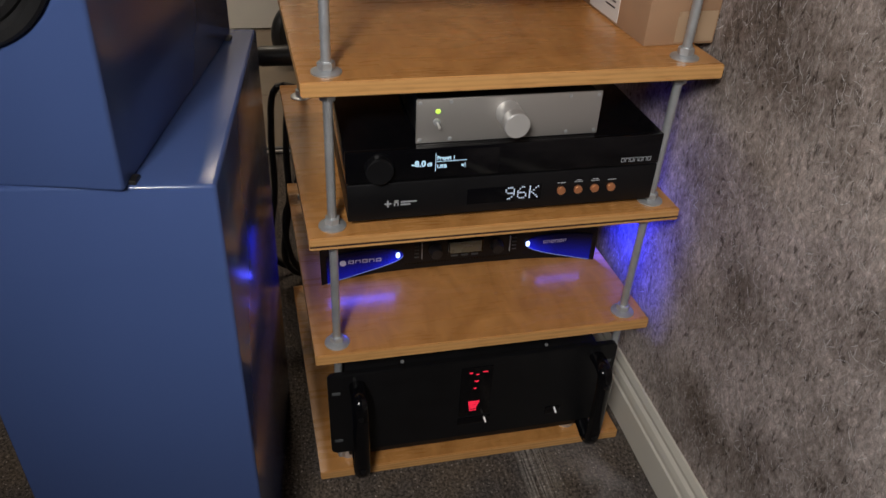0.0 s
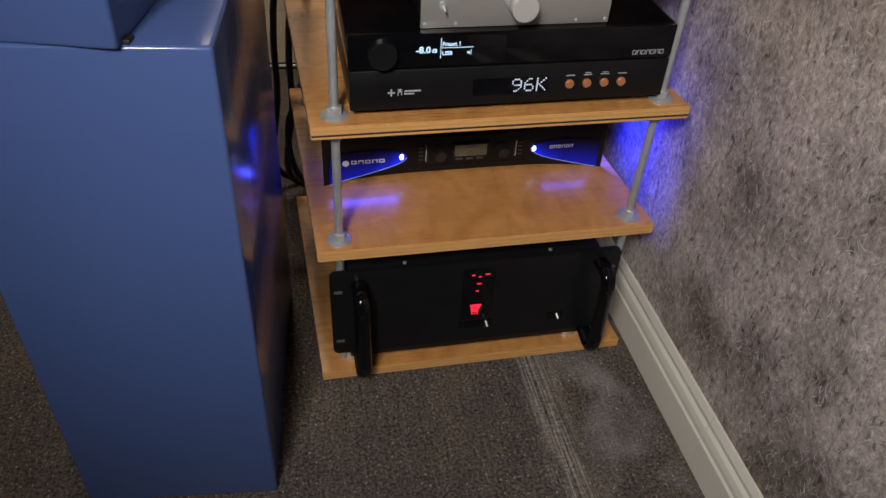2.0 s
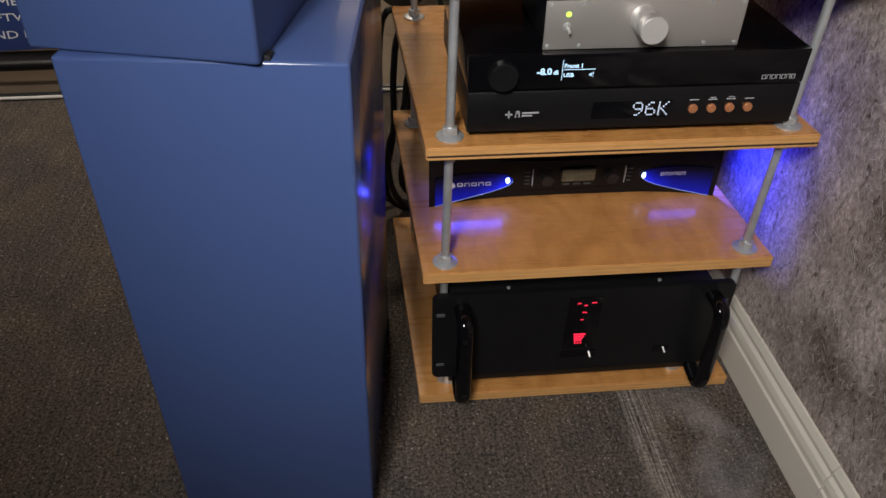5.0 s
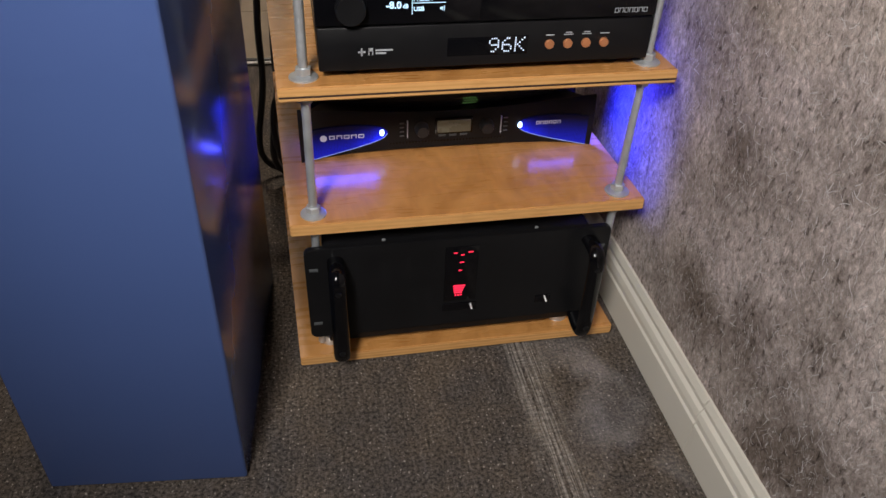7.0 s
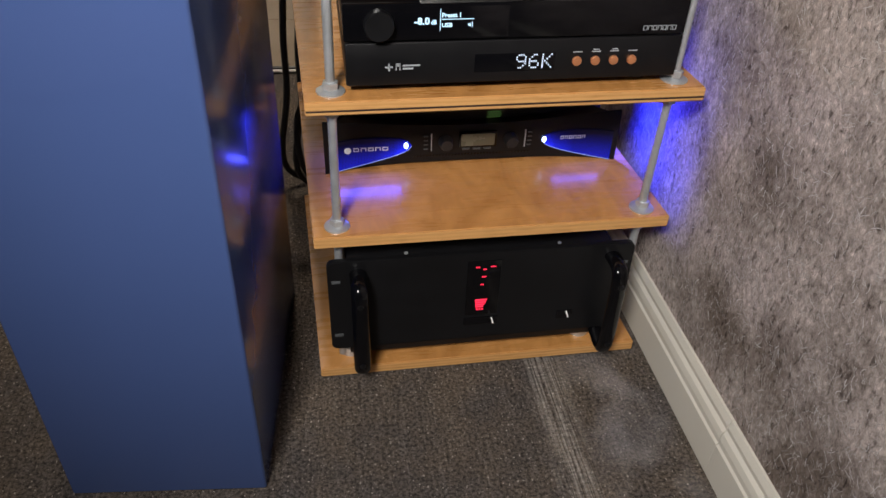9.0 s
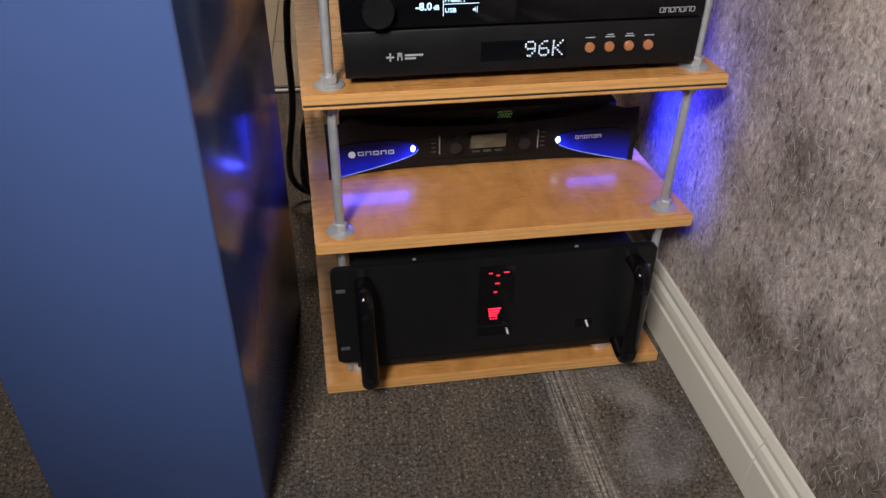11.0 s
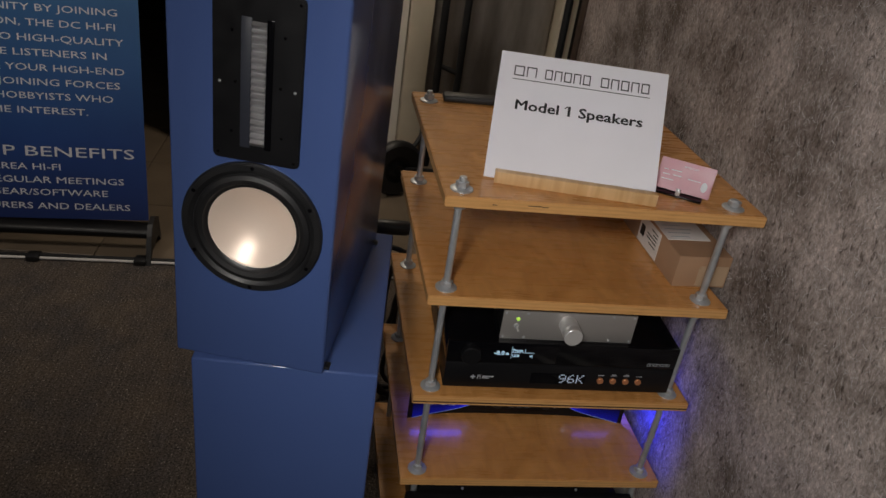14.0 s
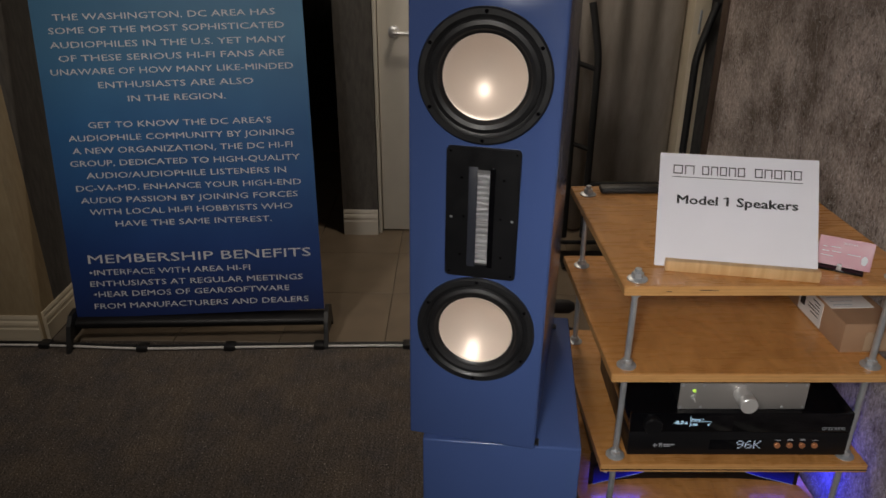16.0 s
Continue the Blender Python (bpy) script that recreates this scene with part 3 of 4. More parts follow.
part("front_panel", face_plate(0.472, 0.031, 0.205, 0.011, 0.009), BLACK_METAL, amp)
for x in (0.03, 0.42):
    for y in (0.035, 0.36):
        part("foot", turned([(0, -0.007), (0.017, -0.007), (0.019, 0.013), (0, 0.013)], 24, m=Matrix.Translation((x, y, 0))), ZINC if y < 0.1 else RUBBER, amp, "steel foot" if y < 0.1 else "")
for x in (0.045, 0.437):
    b = tube(curved([(x, 0.004, 0.182), (x, -0.026, 0.183), (x, -0.041, 0.170), (x, -0.043, 0.105), (x, -0.041, 0.032), (x, -0.028, 0.018), (x, 0.004, 0.024)], 5), 0.009, 12)
    bmesh.ops.transform(b, matrix=Matrix.Translation((x, 0, 0)) @ Matrix.Diagonal((1.4, 1, 1, 1)) @ Matrix.Translation((-x, 0, 0)), verts=b.verts)
    h = part("handle", b, BLACK_GLOSS, amp, "black bar handle")
    for z in (0.160, 0.040):
        part("bolt", turned([(0, 0.0535), (0.004, 0.0535), (0.0045, 0.050), (0, 0.049)], 12, "Y", m=Matrix.Translation((x, 0, z))), BLACK_METAL, h)
for z in (0.058, 0.165):
    for x in (0.006, 0.452):
        part("mounting_slot", box(x, -0.0006, z, x + 0.013, 0.0006, z + 0.006, 0.0004), DIM_INK, amp, "open rack mounting slot")
part("display_window", box(0.210, -0.0012, 0.082, 0.262, 0.0004, 0.190, 0.0005), BLACK_GLOSS, amp, "smoked display window")
for x, z, w in ((0.2225, 0.178, 0.006), (0.234, 0.1735, 0.005), (0.245, 0.178, 0.008), (0.2325, 0.159, 0.007), (0.2315, 0.1435, 0.005)):
    part("level_light", box(x, -0.0022, z, x + w, -0.001, z + 0.0017, 0.0003, 1), LED_RED, amp, "red level light")
for k in range(4):
    w = 0.0190 - 0.0016 * k
    part("level_light", box(0.2245 + 0.0006 * k, -0.0022, 0.1115 - 0.0045 * k, 0.2245 + w, -0.001, 0.1143 - 0.0045 * k, 0.0003, 1), LED_RED, amp, "red level light")
for k in range(3):
    part("level_light", box(0.2275 + 0.0044 * k, -0.0022, 0.0925, 0.2300 + 0.0044 * k, -0.001, 0.0955, 0.0003, 1), LED_RED, amp, "red level light")
part("plate", box(0.209, -0.002, 0.062, 0.264, 0.0004, 0.076, 0.0005), BLACK_GLOSS, amp)
for x in (0.2535, 0.3775):
    part("switch", tube([(x, -0.001, 0.074), (x + 0.0015, -0.010, 0.0685)], 0.0016, 8), KNOB_METAL, amp, "small steel toggle")
part("recess", box(0.362, -0.0015, 0.060, 0.388, 0.0004, 0.076, 0.0005), BLACK_GLOSS, amp)
for x in (0.12, 0.36):
    part("screw", turned([(0, 0), (0.003, 0), (0.003, 0.002), (0, 0.002)], 10, m=Matrix.Translation((x, 0.03, 0.19))), ZINC, amp)

# ---------------------------------------------------------------- upper power amplifier with blue lights
CR_Z = LEVELS[1] + SHELF_T
lit = thing("rack_amplifier", "black curved rack amplifier with glowing blue side panels", "amplifier", on_rack(0.021, 0.183, CR_Z) @ Matrix.Diagonal((0.986, 1, 1, 1)))


def bowed(x0, x1, z0, z1, bow, n=24):
    """A front panel whose lower edge rises towards the middle and whose face bulges."""
    b = bmesh.new()
    cols = []
    for i in range(n + 1):
        u = i / n
        x = x0 + (x1 - x0) * u
        e = abs(2 * u - 1)
        lift = 0.004 * (1 - e ** 3)
        y = -bow * (e ** 4) + 0.004
        back = 0.03 if e < 0.9 else y + 0.007
        top = z1 - 0.024 * (1 - e ** 2.2)
        cols.append([b.verts.new(c) for c in ((x, y + 0.004, z0 + lift * 0.6), (x, y, z0 + lift), (x, y, (z0 + z1) / 2), (x, y + 0.003, top - 0.006), (x, y + 0.005, top), (x, back, top), (x, back, z0 + lift * 0.6))])
    for p, q in zip(cols, cols[1:]):
        for k in range(7):
            b.faces.new((p[k], q[k], q[(k + 1) % 7], p[(k + 1) % 7]))
    b.faces.new(cols[0])
    b.faces.new(cols[-1])
    bmesh.ops.recalc_face_normals(b, faces=b.faces)
    return b


part("body", box(0.022, 0.028, 0.008, 0.461, 0.30, 0.084, 0.002), BLACK_METAL, lit)
part("front_panel", bowed(0, 0.483, 0.0, 0.089, 0.018), BLACK_METAL, lit)
for x in (0.05, 0.43):
    for y in (0.06, 0.26):
        part("foot", turned([(0, 0), (0.012, 0), (0.012, 0.009), (0, 0.009)], 16, m=Matrix.Translation((x, y, 0))), RUBBER, lit)


def panel_y(x):
    """Depth of the bowed front at a place along it."""
    return -0.018 * (abs(2 * x / 0.483 - 1) ** 4) + 0.004


def leaf_edge(x0, x1, zc, h, sharp_right, steps=22):
    """Upper and lower edge of a tapered window, pointed at one end, wide at the other."""
    top, low = [], []
    for i in range(steps + 1):
        u = i / steps
        v = u if sharp_right else 1 - u
        half = h * math.sqrt(max(0.0, 1 - v ** 1.6)) + 0.0006
        x = x0 + (x1 - x0) * u
        top.append((x, panel_y(x), zc + 0.010 * v + half * 1.15))
        low.append((x, panel_y(x), zc + 0.010 * v - half))
    return top, low


def leaf_panel(x0, x1, zc, h, sharp_right):
    b = bmesh.new()
    top, low = leaf_edge(x0, x1, zc, h, sharp_right)
    t = [b.verts.new((x, y - 0.0022, z)) for x, y, z in top]
    l = [b.verts.new((x, y - 0.0026, z)) for x, y, z in low]
    for i in range(len(t) - 1):
        b.faces.new((l[i], l[i + 1], t[i + 1], t[i]))
    ext = bmesh.ops.extrude_face_region(b, geom=b.faces[:])
    bmesh.ops.translate(b, vec=(0, 0.003, 0), verts=[v for v in ext["geom"] if isinstance(v, bmesh.types.BMVert)])
    return b


for x0, x1, sharp, led_x in ((0.010, 0.140, True, 0.131), (0.358, 0.474, False, 0.361)):
    p = part("lit_panel", leaf_panel(x0, x1, 0.026, 0.023, sharp), lit_mesh(led_x), lit, "perforated panel lit blue from behind", smooth=False)
    part("rim", tube([(x, y - 0.0028, z - 0.0006) for x, y, z in leaf_edge(x0, x1, 0.026, 0.023, sharp)[1]], 0.0007, 6), RIM_BLUE, p, "thin pale edge of the panel")
    part("led", turned([(0, 0.0026), (0.0026, 0.0022), (0.0036, 0.0008), (0.0038, 0), (0, 0)], 20, "Y", m=Matrix.Translation((led_x, panel_y(led_x) - 0.0022, 0.0365)) @ Matrix.Diagonal((1, 1, 1.5, 1))), LED_BLUE, p, "bright blue-white power light")
# perforated intake above the sagging edge of the front, with a lit board behind it
holes = None
for i in range(86):
    for j in range(5):
        x, z = 0.035 + i * 0.0048 + 0.0024 * (j % 2), 0.0635 + j * 0.0042
        holes = box(x, 0.0262, z, x + 0.0026, 0.0275, z + 0.0024, bm=holes)
part("grille", holes, GRILLE_METAL, lit, "fine perforated steel intake", smooth=False)
for i in range(5):
    for j in range(3):
        part("status_light", box(0.268 + i * 0.0048 + 0.0024 * (j % 2), 0.0256, 0.0680 + j * 0.0042, 0.2694 + i * 0.0048 + 0.0024 * (j % 2), 0.0264, 0.0692 + j * 0.0042), LED_DIM_GREEN, lit, "faint green light behind the grille", smooth=False)
part("logo", frames_row(5, 0.046, 0.036, 0.009, 0.0065, 0.0025, 0.0016, -0.0105), WHITE_INK, lit, "pale printed mark", smooth=False)
part("logo", frames_row(6, 0.386, 0.040, 0.0055, 0.006, 0.0018, 0.0012, -0.0078), WHITE_INK, lit, "pale printed mark", smooth=False)
part("logo_disc", turned([(0, 0.0005), (0.0055, 0.0005), (0.0055, 0), (0, 0)], 20, "Y", m=Matrix.Translation((0.037, -0.0125, 0.0395))), WHITE_INK, lit)
part("lcd", box(0.221, -0.001, 0.031, 0.277, 0.006, 0.053, 0.001), LCD, lit, "unlit grey-green display")
part("lcd_frame", box(0.218, -0.0002, 0.0285, 0.280, 0.005, 0.0555, 0.001), BLACK_GLOSS, lit)
for x in (0.196, 0.304):
    part("knob", turned([(0, 0.016), (0.009, 0.016), (0.0105, 0.013), (0.012, 0.0), (0, 0)], 24, "Y", m=Matrix.Translation((x, 0.004, 0.039))), BLACK_PLASTIC, lit)
for x in (0.172, 0.328):
    part("divider", box(x, 0.001, 0.024, x + 0.0014, 0.005, 0.054), GREY_INK, lit)
for k in range(4):
    for x in (0.160, 0.333):
        part("caption", box(x, 0.0012, 0.027 + k * 0.0075, x + 0.007, 0.0042, 0.0282 + k * 0.0075), DIM_INK, lit, smooth=False)
for k in range(3):
    part("button", box(0.224 + k * 0.018, 0.0005, 0.0235, 0.236 + k * 0.018, 0.005, 0.026, 0.0004, 1), DIM_INK, lit)
for k in range(60):
    part("vent_slot", box(0.085 + k * 0.0053, 0.0035, 0.0125, 0.0885 + k * 0.0053, 0.006, 0.0165, 0.0006, 1), BLACK_GLOSS, lit)

# ---------------------------------------------------------------- converter and processor, stacked
DAC_Z = LEVELS[2] + SHELF_T
dac = thing("audio_converter", "slim black audio converter with dot-matrix display and four copper buttons", "hi-fi unit", on_rack(0.0525, 0.012, DAC_Z))
part("body", box(0, 0.006, 0.0125, 0.43, 0.30, 0.0675, 0.002), BLACK_METAL, dac)
part("front_panel", box(0, 0, 0.0125, 0.43, 0.007, 0.0675, 0.0018), BLACK_METAL, dac)
for x in (0.04, 0.39):
    for y in (0.04, 0.26):
        part("foot", turned([(0, 0), (0.017, 0), (0.017, 0.0135), (0, 0.0135)], 20, m=Matrix.Translation((x, y, 0))), RUBBER, dac)
part("display_window", box(0.160, -0.0006, 0.026, 0.264, 0.001, 0.050, 0.0003), BLACK_GLOSS, dac, "dark display window")
GLYPH = {"9": ("01110", "10001", "10001", "01111", "00001", "00010", "01100"), "6": ("00110", "01000", "10000", "11110", "10001", "10001", "01110"), "K": ("10001", "10010", "10100", "11000", "10100", "10010", "10001")}
dots = None
for k, ch in enumerate("96K"):
    for r, line in enumerate(GLYPH[ch]):
        for c, bit in enumerate(line):
            if bit == "1":
                x, z = 0.2130 + k * 0.0168 + c * 0.0028, 0.0465 - r * 0.0028
                dots = box(x, -0.0012, z, x + 0.0018, -0.0005, z + 0.0018, bm=dots)
part("readout", dots, OLED_WHITE, dac, "white dot-matrix 96K", smooth=False)
for k in range(4):
    x = 0.2925 + 0.0244 * k
    part("button", turned([(0, 0.004), (0.0052, 0.004), (0.006, 0.003), (0.006, 0), (0, 0)], 24, "Y", m=Matrix.Translation((x, 0, 0.0375))), COPPER, dac, "round copper button")
    bars = box(x - 0.006, -0.0004, 0.0485, x + 0.006, 0.0002, 0.0498)
    if k in (1, 2):
        bars = box(x - 0.004, -0.0004, 0.0512, x + 0.004, 0.0002, 0.0524, bm=bars)
    part("caption", bars, GREY_INK, dac, smooth=False)
mark = box(0.068, -0.0004, 0.0325, 0.080, 0.0002, 0.035)
mark = box(0.0727, -0.0004, 0.028, 0.0753, 0.0002, 0.0395, bm=mark)
mark = box(0.0845, -0.0004, 0.029, 0.0865, 0.0002, 0.039, bm=mark)
mark = box(0.0905, -0.0004, 0.029, 0.0925, 0.0002, 0.039, bm=mark)
mark = box(0.0845, -0.0004, 0.0345, 0.0925, 0.0002, 0.0395, bm=mark)
mark = box(0.096, -0.0004, 0.0345, 0.124, 0.0002, 0.037, bm=mark)
mark = box(0.096, -0.0004, 0.0300, 0.113, 0.0002, 0.0325, bm=mark)
bmesh.ops.transform(mark, matrix=Matrix.Translation((0.0485, 0, 0.0365)) @ Matrix.Diagonal((0.77, 1, 0.85, 1)) @ Matrix.Translation((-0.068, 0, -0.034)), verts=mark.verts)
part("logo", mark, GREY_INK, dac, "pale printed mark", smooth=False)

PR_Z = DAC_Z + 0.0675
proc = thing("audio_processor", "black audio processor with blue-white display and round dial", "hi-fi unit", on_rack(0.0505, 0.010, PR_Z))
part("body", box(0, 0.006, 0.003, 0.43, 0.31, 0.048, 0.002), BLACK_GLOSS, proc)
part("front_panel", box(0, 0, 0.003, 0.43, 0.007, 0.048, 0.0018), BLACK_GLOSS, proc)
for x in (0.04, 0.39):
    for y in (0.05, 0.27):
        part("foot", turned([(0, 0), (0.012, 0), (0.012, 0.004), (0, 0.004)], 16, m=Matrix.Translation((x, y, 0))), RUBBER, proc)
part("dial", turned([(0, 0.014), (0.0165, 0.014), (0.018, 0.012), (0.018, 0), (0, 0)], 32, "Y", m=Matrix.Translation((0.042, 0, 0.0245))), BLACK_METAL, proc, "round black dial")
part("display_window", box(0.072, -0.0006, 0.006, 0.200, 0.001, 0.044, 0.0003), BLACK_GLOSS, proc)
w = at(letters("-8.0", 0.013, bold=0.0004, fit=0.0185), 0.0885, -0.0009, 0.0275)
w = merge(w, at(letters("dB", 0.008, bold=0.0002, fit=0.0068), 0.1085, -0.0009, 0.0275))
w = merge(w, at(letters("USB", 0.0075, bold=0.0002, fit=0.013), 0.1215, -0.0009, 0.0235))
w = merge(w, at(letters("Preset 1", 0.0085, bold=0.0002, fit=0.0225), 0.1215, -0.0009, 0.0365))
bmesh.ops.scale(w, vec=(1, 1, 0.9), space=Matrix.Translation((0, 0, -0.03)), verts=w.verts)
at(w, -0.004, 0, -0.005)
part("readout", w, OLED_BLUE, proc, "glowing level and preset readout", smooth=False)
lines = box(0.1320, -0.0012, 0.026, 0.1327, -0.0006, 0.052)
lines = box(0.1335, -0.0012, 0.0392, 0.1735, -0.0006, 0.0399, bm=lines)
lines = box(0.1665, -0.0012, 0.0312, 0.1685, -0.0006, 0.0338, bm=lines)
lines = box(0.1690, -0.0012, 0.0300, 0.1697, -0.0006, 0.0350, bm=lines)
lines = box(0.1710, -0.0012, 0.0290, 0.1716, -0.0006, 0.0360, bm=lines)
at(lines, -0.0165, 0, -0.011)
part("display_lines", lines, OLED_BLUE, proc, "pale blue display lines", smooth=False)
part("logo", frames_row(7, 0.374, 0.0085, 0.0052, 0.006, 0.0012, 0.0007, -0.0005), GREY_INK, proc, "pale printed mark", smooth=False)

# ---------------------------------------------------------------- small silver preamplifier
pre = thing("preamplifier", "small preamplifier with plain aluminium face and one round knob", "hi-fi unit", on_rack(0.1415, 0.022, PR_Z + 0.0478))
part("body", box(0.004, 0.004, 0.003, 0.241, 0.17, 0.058, 0.0015), BLACK_METAL, pre)
part("front_panel", box(0, 0, 0.001, 0.245, 0.004, 0.0605, 0.0012), SILVER, pre, "brushed aluminium face")
part("knob", turned([(0, 0.042), (0.0155, 0.042), (0.0165, 0.041), (0.0165, 0.026), (0.0158, 0.025), (0.0165, 0.024), (0.0165, 0.0), (0, 0)], 40, "Y", m=Matrix.Translation((0.119, 0, 0.038))), KNOB_METAL, pre, "turned aluminium knob")
part("led", turned([(0, 0.0022), (0.0026, 0.002), (0.0032, 0), (0, 0)], 20, "Y", m=Matrix.Translation((0.0275, 0, 0.0445))), LED_GREEN, pre, "lit green power light")
tg = part("toggle", turned([(0, 0.004), (0.004, 0.004), (0.005, 0), (0, 0)], 16, "Y", m=Matrix.Translation((0.0265, 0, 0.030))), ZINC, pre, "small toggle switch")
part("lever", tube([(0.0265, -0.003, 0.030), (0.028, -0.013, 0.0265)], 0.0017, 8), KNOB_METAL, tg)
for x in (0.005, 0.044, 0.201, 0.240):
    for z in (0.006, 0.0562):
        part("screw", turned([(0, 0.0014), (0.0022, 0.0012), (0.0027, 0), (0, 0)], 12, "Y", m=Matrix.Translation((x, 0, z))), ZINC, pre)
for x in (0.03, 0.22):
    for y in (0.03, 0.14):
        part("foot", turned([(0, 0), (0.007, 0), (0.007, 0.004), (0, 0.004)], 14, m=Matrix.Translation((x, y, 0))), RUBBER, pre)

# ---------------------------------------------------------------- things on the second shelf from the top
B_TOP = LEVELS[3] + SHELF_T


def carton(w, d, h, label, m, tape=True):
    ob = thing("cardboard_box", label, "box", m)
    part("body", box(0, 0, 0, w, d, h, 0.002), CARDBOARD, ob)
    for k, s in enumerate((1, -1)):
        part("flap", box(0.001, d / 2 + (0.001 if s > 0 else -d / 2 + 0.001), h, w - 0.001, (d - 0.001 if s > 0 else d / 2 - 0.001), h + 0.0012), CARDBOARD, ob)
    if tape:
        part("tape", box(w * 0.42, -0.0008, h * 0.06, w * 0.97, 0.0004, h * 0.72), PACK_TAPE, ob, "clear packing tape")
    return ob


bx = carton(0.104, 0.262, 0.062, "small brown cardboard box with white shipping label", on_rack(0.4535, 0.070, B_TOP, 2))
lab = part("shipping_label", box(-0.0008, 0.083, 0.004, 0.0004, 0.178, 0.060), LABEL_WHITE, bx, "white printed shipping label", smooth=False)
prn = None
for y, z, l in ((0.094, 0.05, 0.03), (0.094, 0.043, 0.02), (0.094, 0.036, 0.045), (0.094, 0.029, 0.045), (0.095, 0.021, 0.03)):
    prn = box(-0.0013, y, z, -0.0006, y + l, z + 0.0022, bm=prn)
prn = box(-0.0013, 0.152, 0.020, -0.0006, 0.170, 0.042, bm=prn)
part("print", prn, INK, lab, smooth=False)
top_label = part("shipping_label", box(0.003, 0.062, 0.0632, 0.088, 0.178, 0.0644), LABEL_WHITE, bx, "white printed label on the lid", smooth=False)
prn = None
for k in range(7):
    prn = box(0.012, 0.072 + k * 0.015, 0.0643, 0.05 + 0.008 * (k % 3), 0.075 + k * 0.015, 0.0648, bm=prn)
part("print", prn, GREY_INK, top_label, smooth=False)
roll = thing("tape_roll", "roll of bright blue masking tape lying flat", "tape", on_rack(0.428, 0.412, B_TOP))
part("core", turned([(0.040, 0), (0.038, 0), (0.038, 0.058), (0.040, 0.058), (0.040, 0)], 40), CARDBOARD, roll, "cardboard core")
part("tape", turned([(0.040, 0), (0.0545, 0), (0.055, 0.001), (0.055, 0.057), (0.0545, 0.058), (0.040, 0.058), (0.040, 0)], 48), BLUE_TAPE, roll)

# ---------------------------------------------------------------- things on the top shelf
A_TOP = LEVELS[4] + SHELF_T
SIGN = on_rack(0.2135, 0.051, A_TOP + 0.003, -11) @ pose(0, 0, 0, -37.5)
sign = thing("sign_card", "white letter-size card with bold black lettering, leaning back", "sign", SIGN)
part("card", box(-0.1412, 0, 0, 0.1412, 0.0012, 0.2205), PAPER, sign, smooth=False)
part("heading", frames_row(2, -0.116, 0.180, 0.017, 0.0175, 0.004, 0.0019, -0.0007, frames_row(5, -0.064, 0.180, 0.0125, 0.0175, 0.0035, 0.0019, -0.0007, frames_row(5, 0.030, 0.180, 0.0135, 0.0175, 0.0035, 0.0019, -0.0007))), INK, sign, "plain shapes in place of a brand heading", smooth=False)
part("underline", box(-0.118, -0.0006, 0.1735, 0.114, 0.0002, 0.1745), INK, sign, smooth=False)
title = None
for dx, dz in ((0, 0), (0.0007, 0), (0.0014, 0), (0.0007, 0.0006)):
    title = merge(title, at(letters("Model 1 Speakers", 0.024, fit=0.212), -0.109 + dx, -0.0006, 0.1215 + dz))
title = tube([(-0.0190, -0.0006, 0.1382), (-0.0240, -0.0006, 0.1346)], 0.0010, 6, title)
part("writing", title, INK, sign, "Model 1 Speakers in bold black", smooth=False)
stand = thing("sign_holder", "figured maple strip that holds the card", "holder", on_rack(0.2185, 0.0475, A_TOP, -11))
part("strip", box(-0.129, -0.014, 0, 0.136, 0.002, 0.021, 0.002), MAPLE, stand)
part("back", box(-0.129, 0.014, 0, 0.136, 0.05, 0.007, 0.001), MAPLE, stand)

holder = thing("card_holder", "clear stand with a pile of rose business cards", "card holder", on_rack(0.407, 0.062, A_TOP, -31))
for k in range(5):
    part("business_card", box(-0.042 + 0.0008 * k, 0.0015 * k, 0.006, 0.046 + 0.0008 * k, 0.0015 * k + 0.0006, 0.058), PINK, holder, m=pose(0, 0, 0, -20), smooth=False)
pc = bpy.data.objects["business_card"]
prn = frames_row(6, -0.002, 0.048, 0.003, 0.0024, 0.001, 0.0006, -0.0004)
for k, (x, z, l) in enumerate(((-0.034, 0.038, 0.008), (-0.022, 0.039, 0.018), (-0.034, 0.030, 0.012), (-0.018, 0.031, 0.016), (-0.034, 0.022, 0.02), (0.008, 0.030, 0.022))):
    prn = box(x, -0.0004, z, x + l, 0.0002, z + 0.0016, bm=prn)
part("print", prn, WHITE_INK, pc, smooth=False)
part("emblem", turned([(0, 0.0004), (0.0065, 0.0004), (0.0065, 0), (0, 0)], 20, "Y", m=Matrix.Translation((0.037, 0, 0.024)) @ Matrix.Diagonal((0.8, 1, 1.3, 1))), WHITE_INK, pc)
part("base", box(-0.04, -0.012, 0, 0.04, 0.028, 0.004, 0.001), BLACK_GLOSS, holder)
part("clip", box(-0.004, -0.013, 0.004, 0.004, -0.009, 0.016, 0.001), ZINC, holder, "small clear clip")

bar = thing("remote_control", "slim black remote lying at the back of the top shelf", "remote", on_rack(0.045, 0.455, A_TOP))
part("body", box(0, 0, 0, 0.175, 0.035, 0.014, 0.005, 3), BLACK_PLASTIC, bar)
part("buttons", box(0.02, 0.006, 0.0135, 0.15, 0.028, 0.0148, 0.0005), RUBBER, bar)

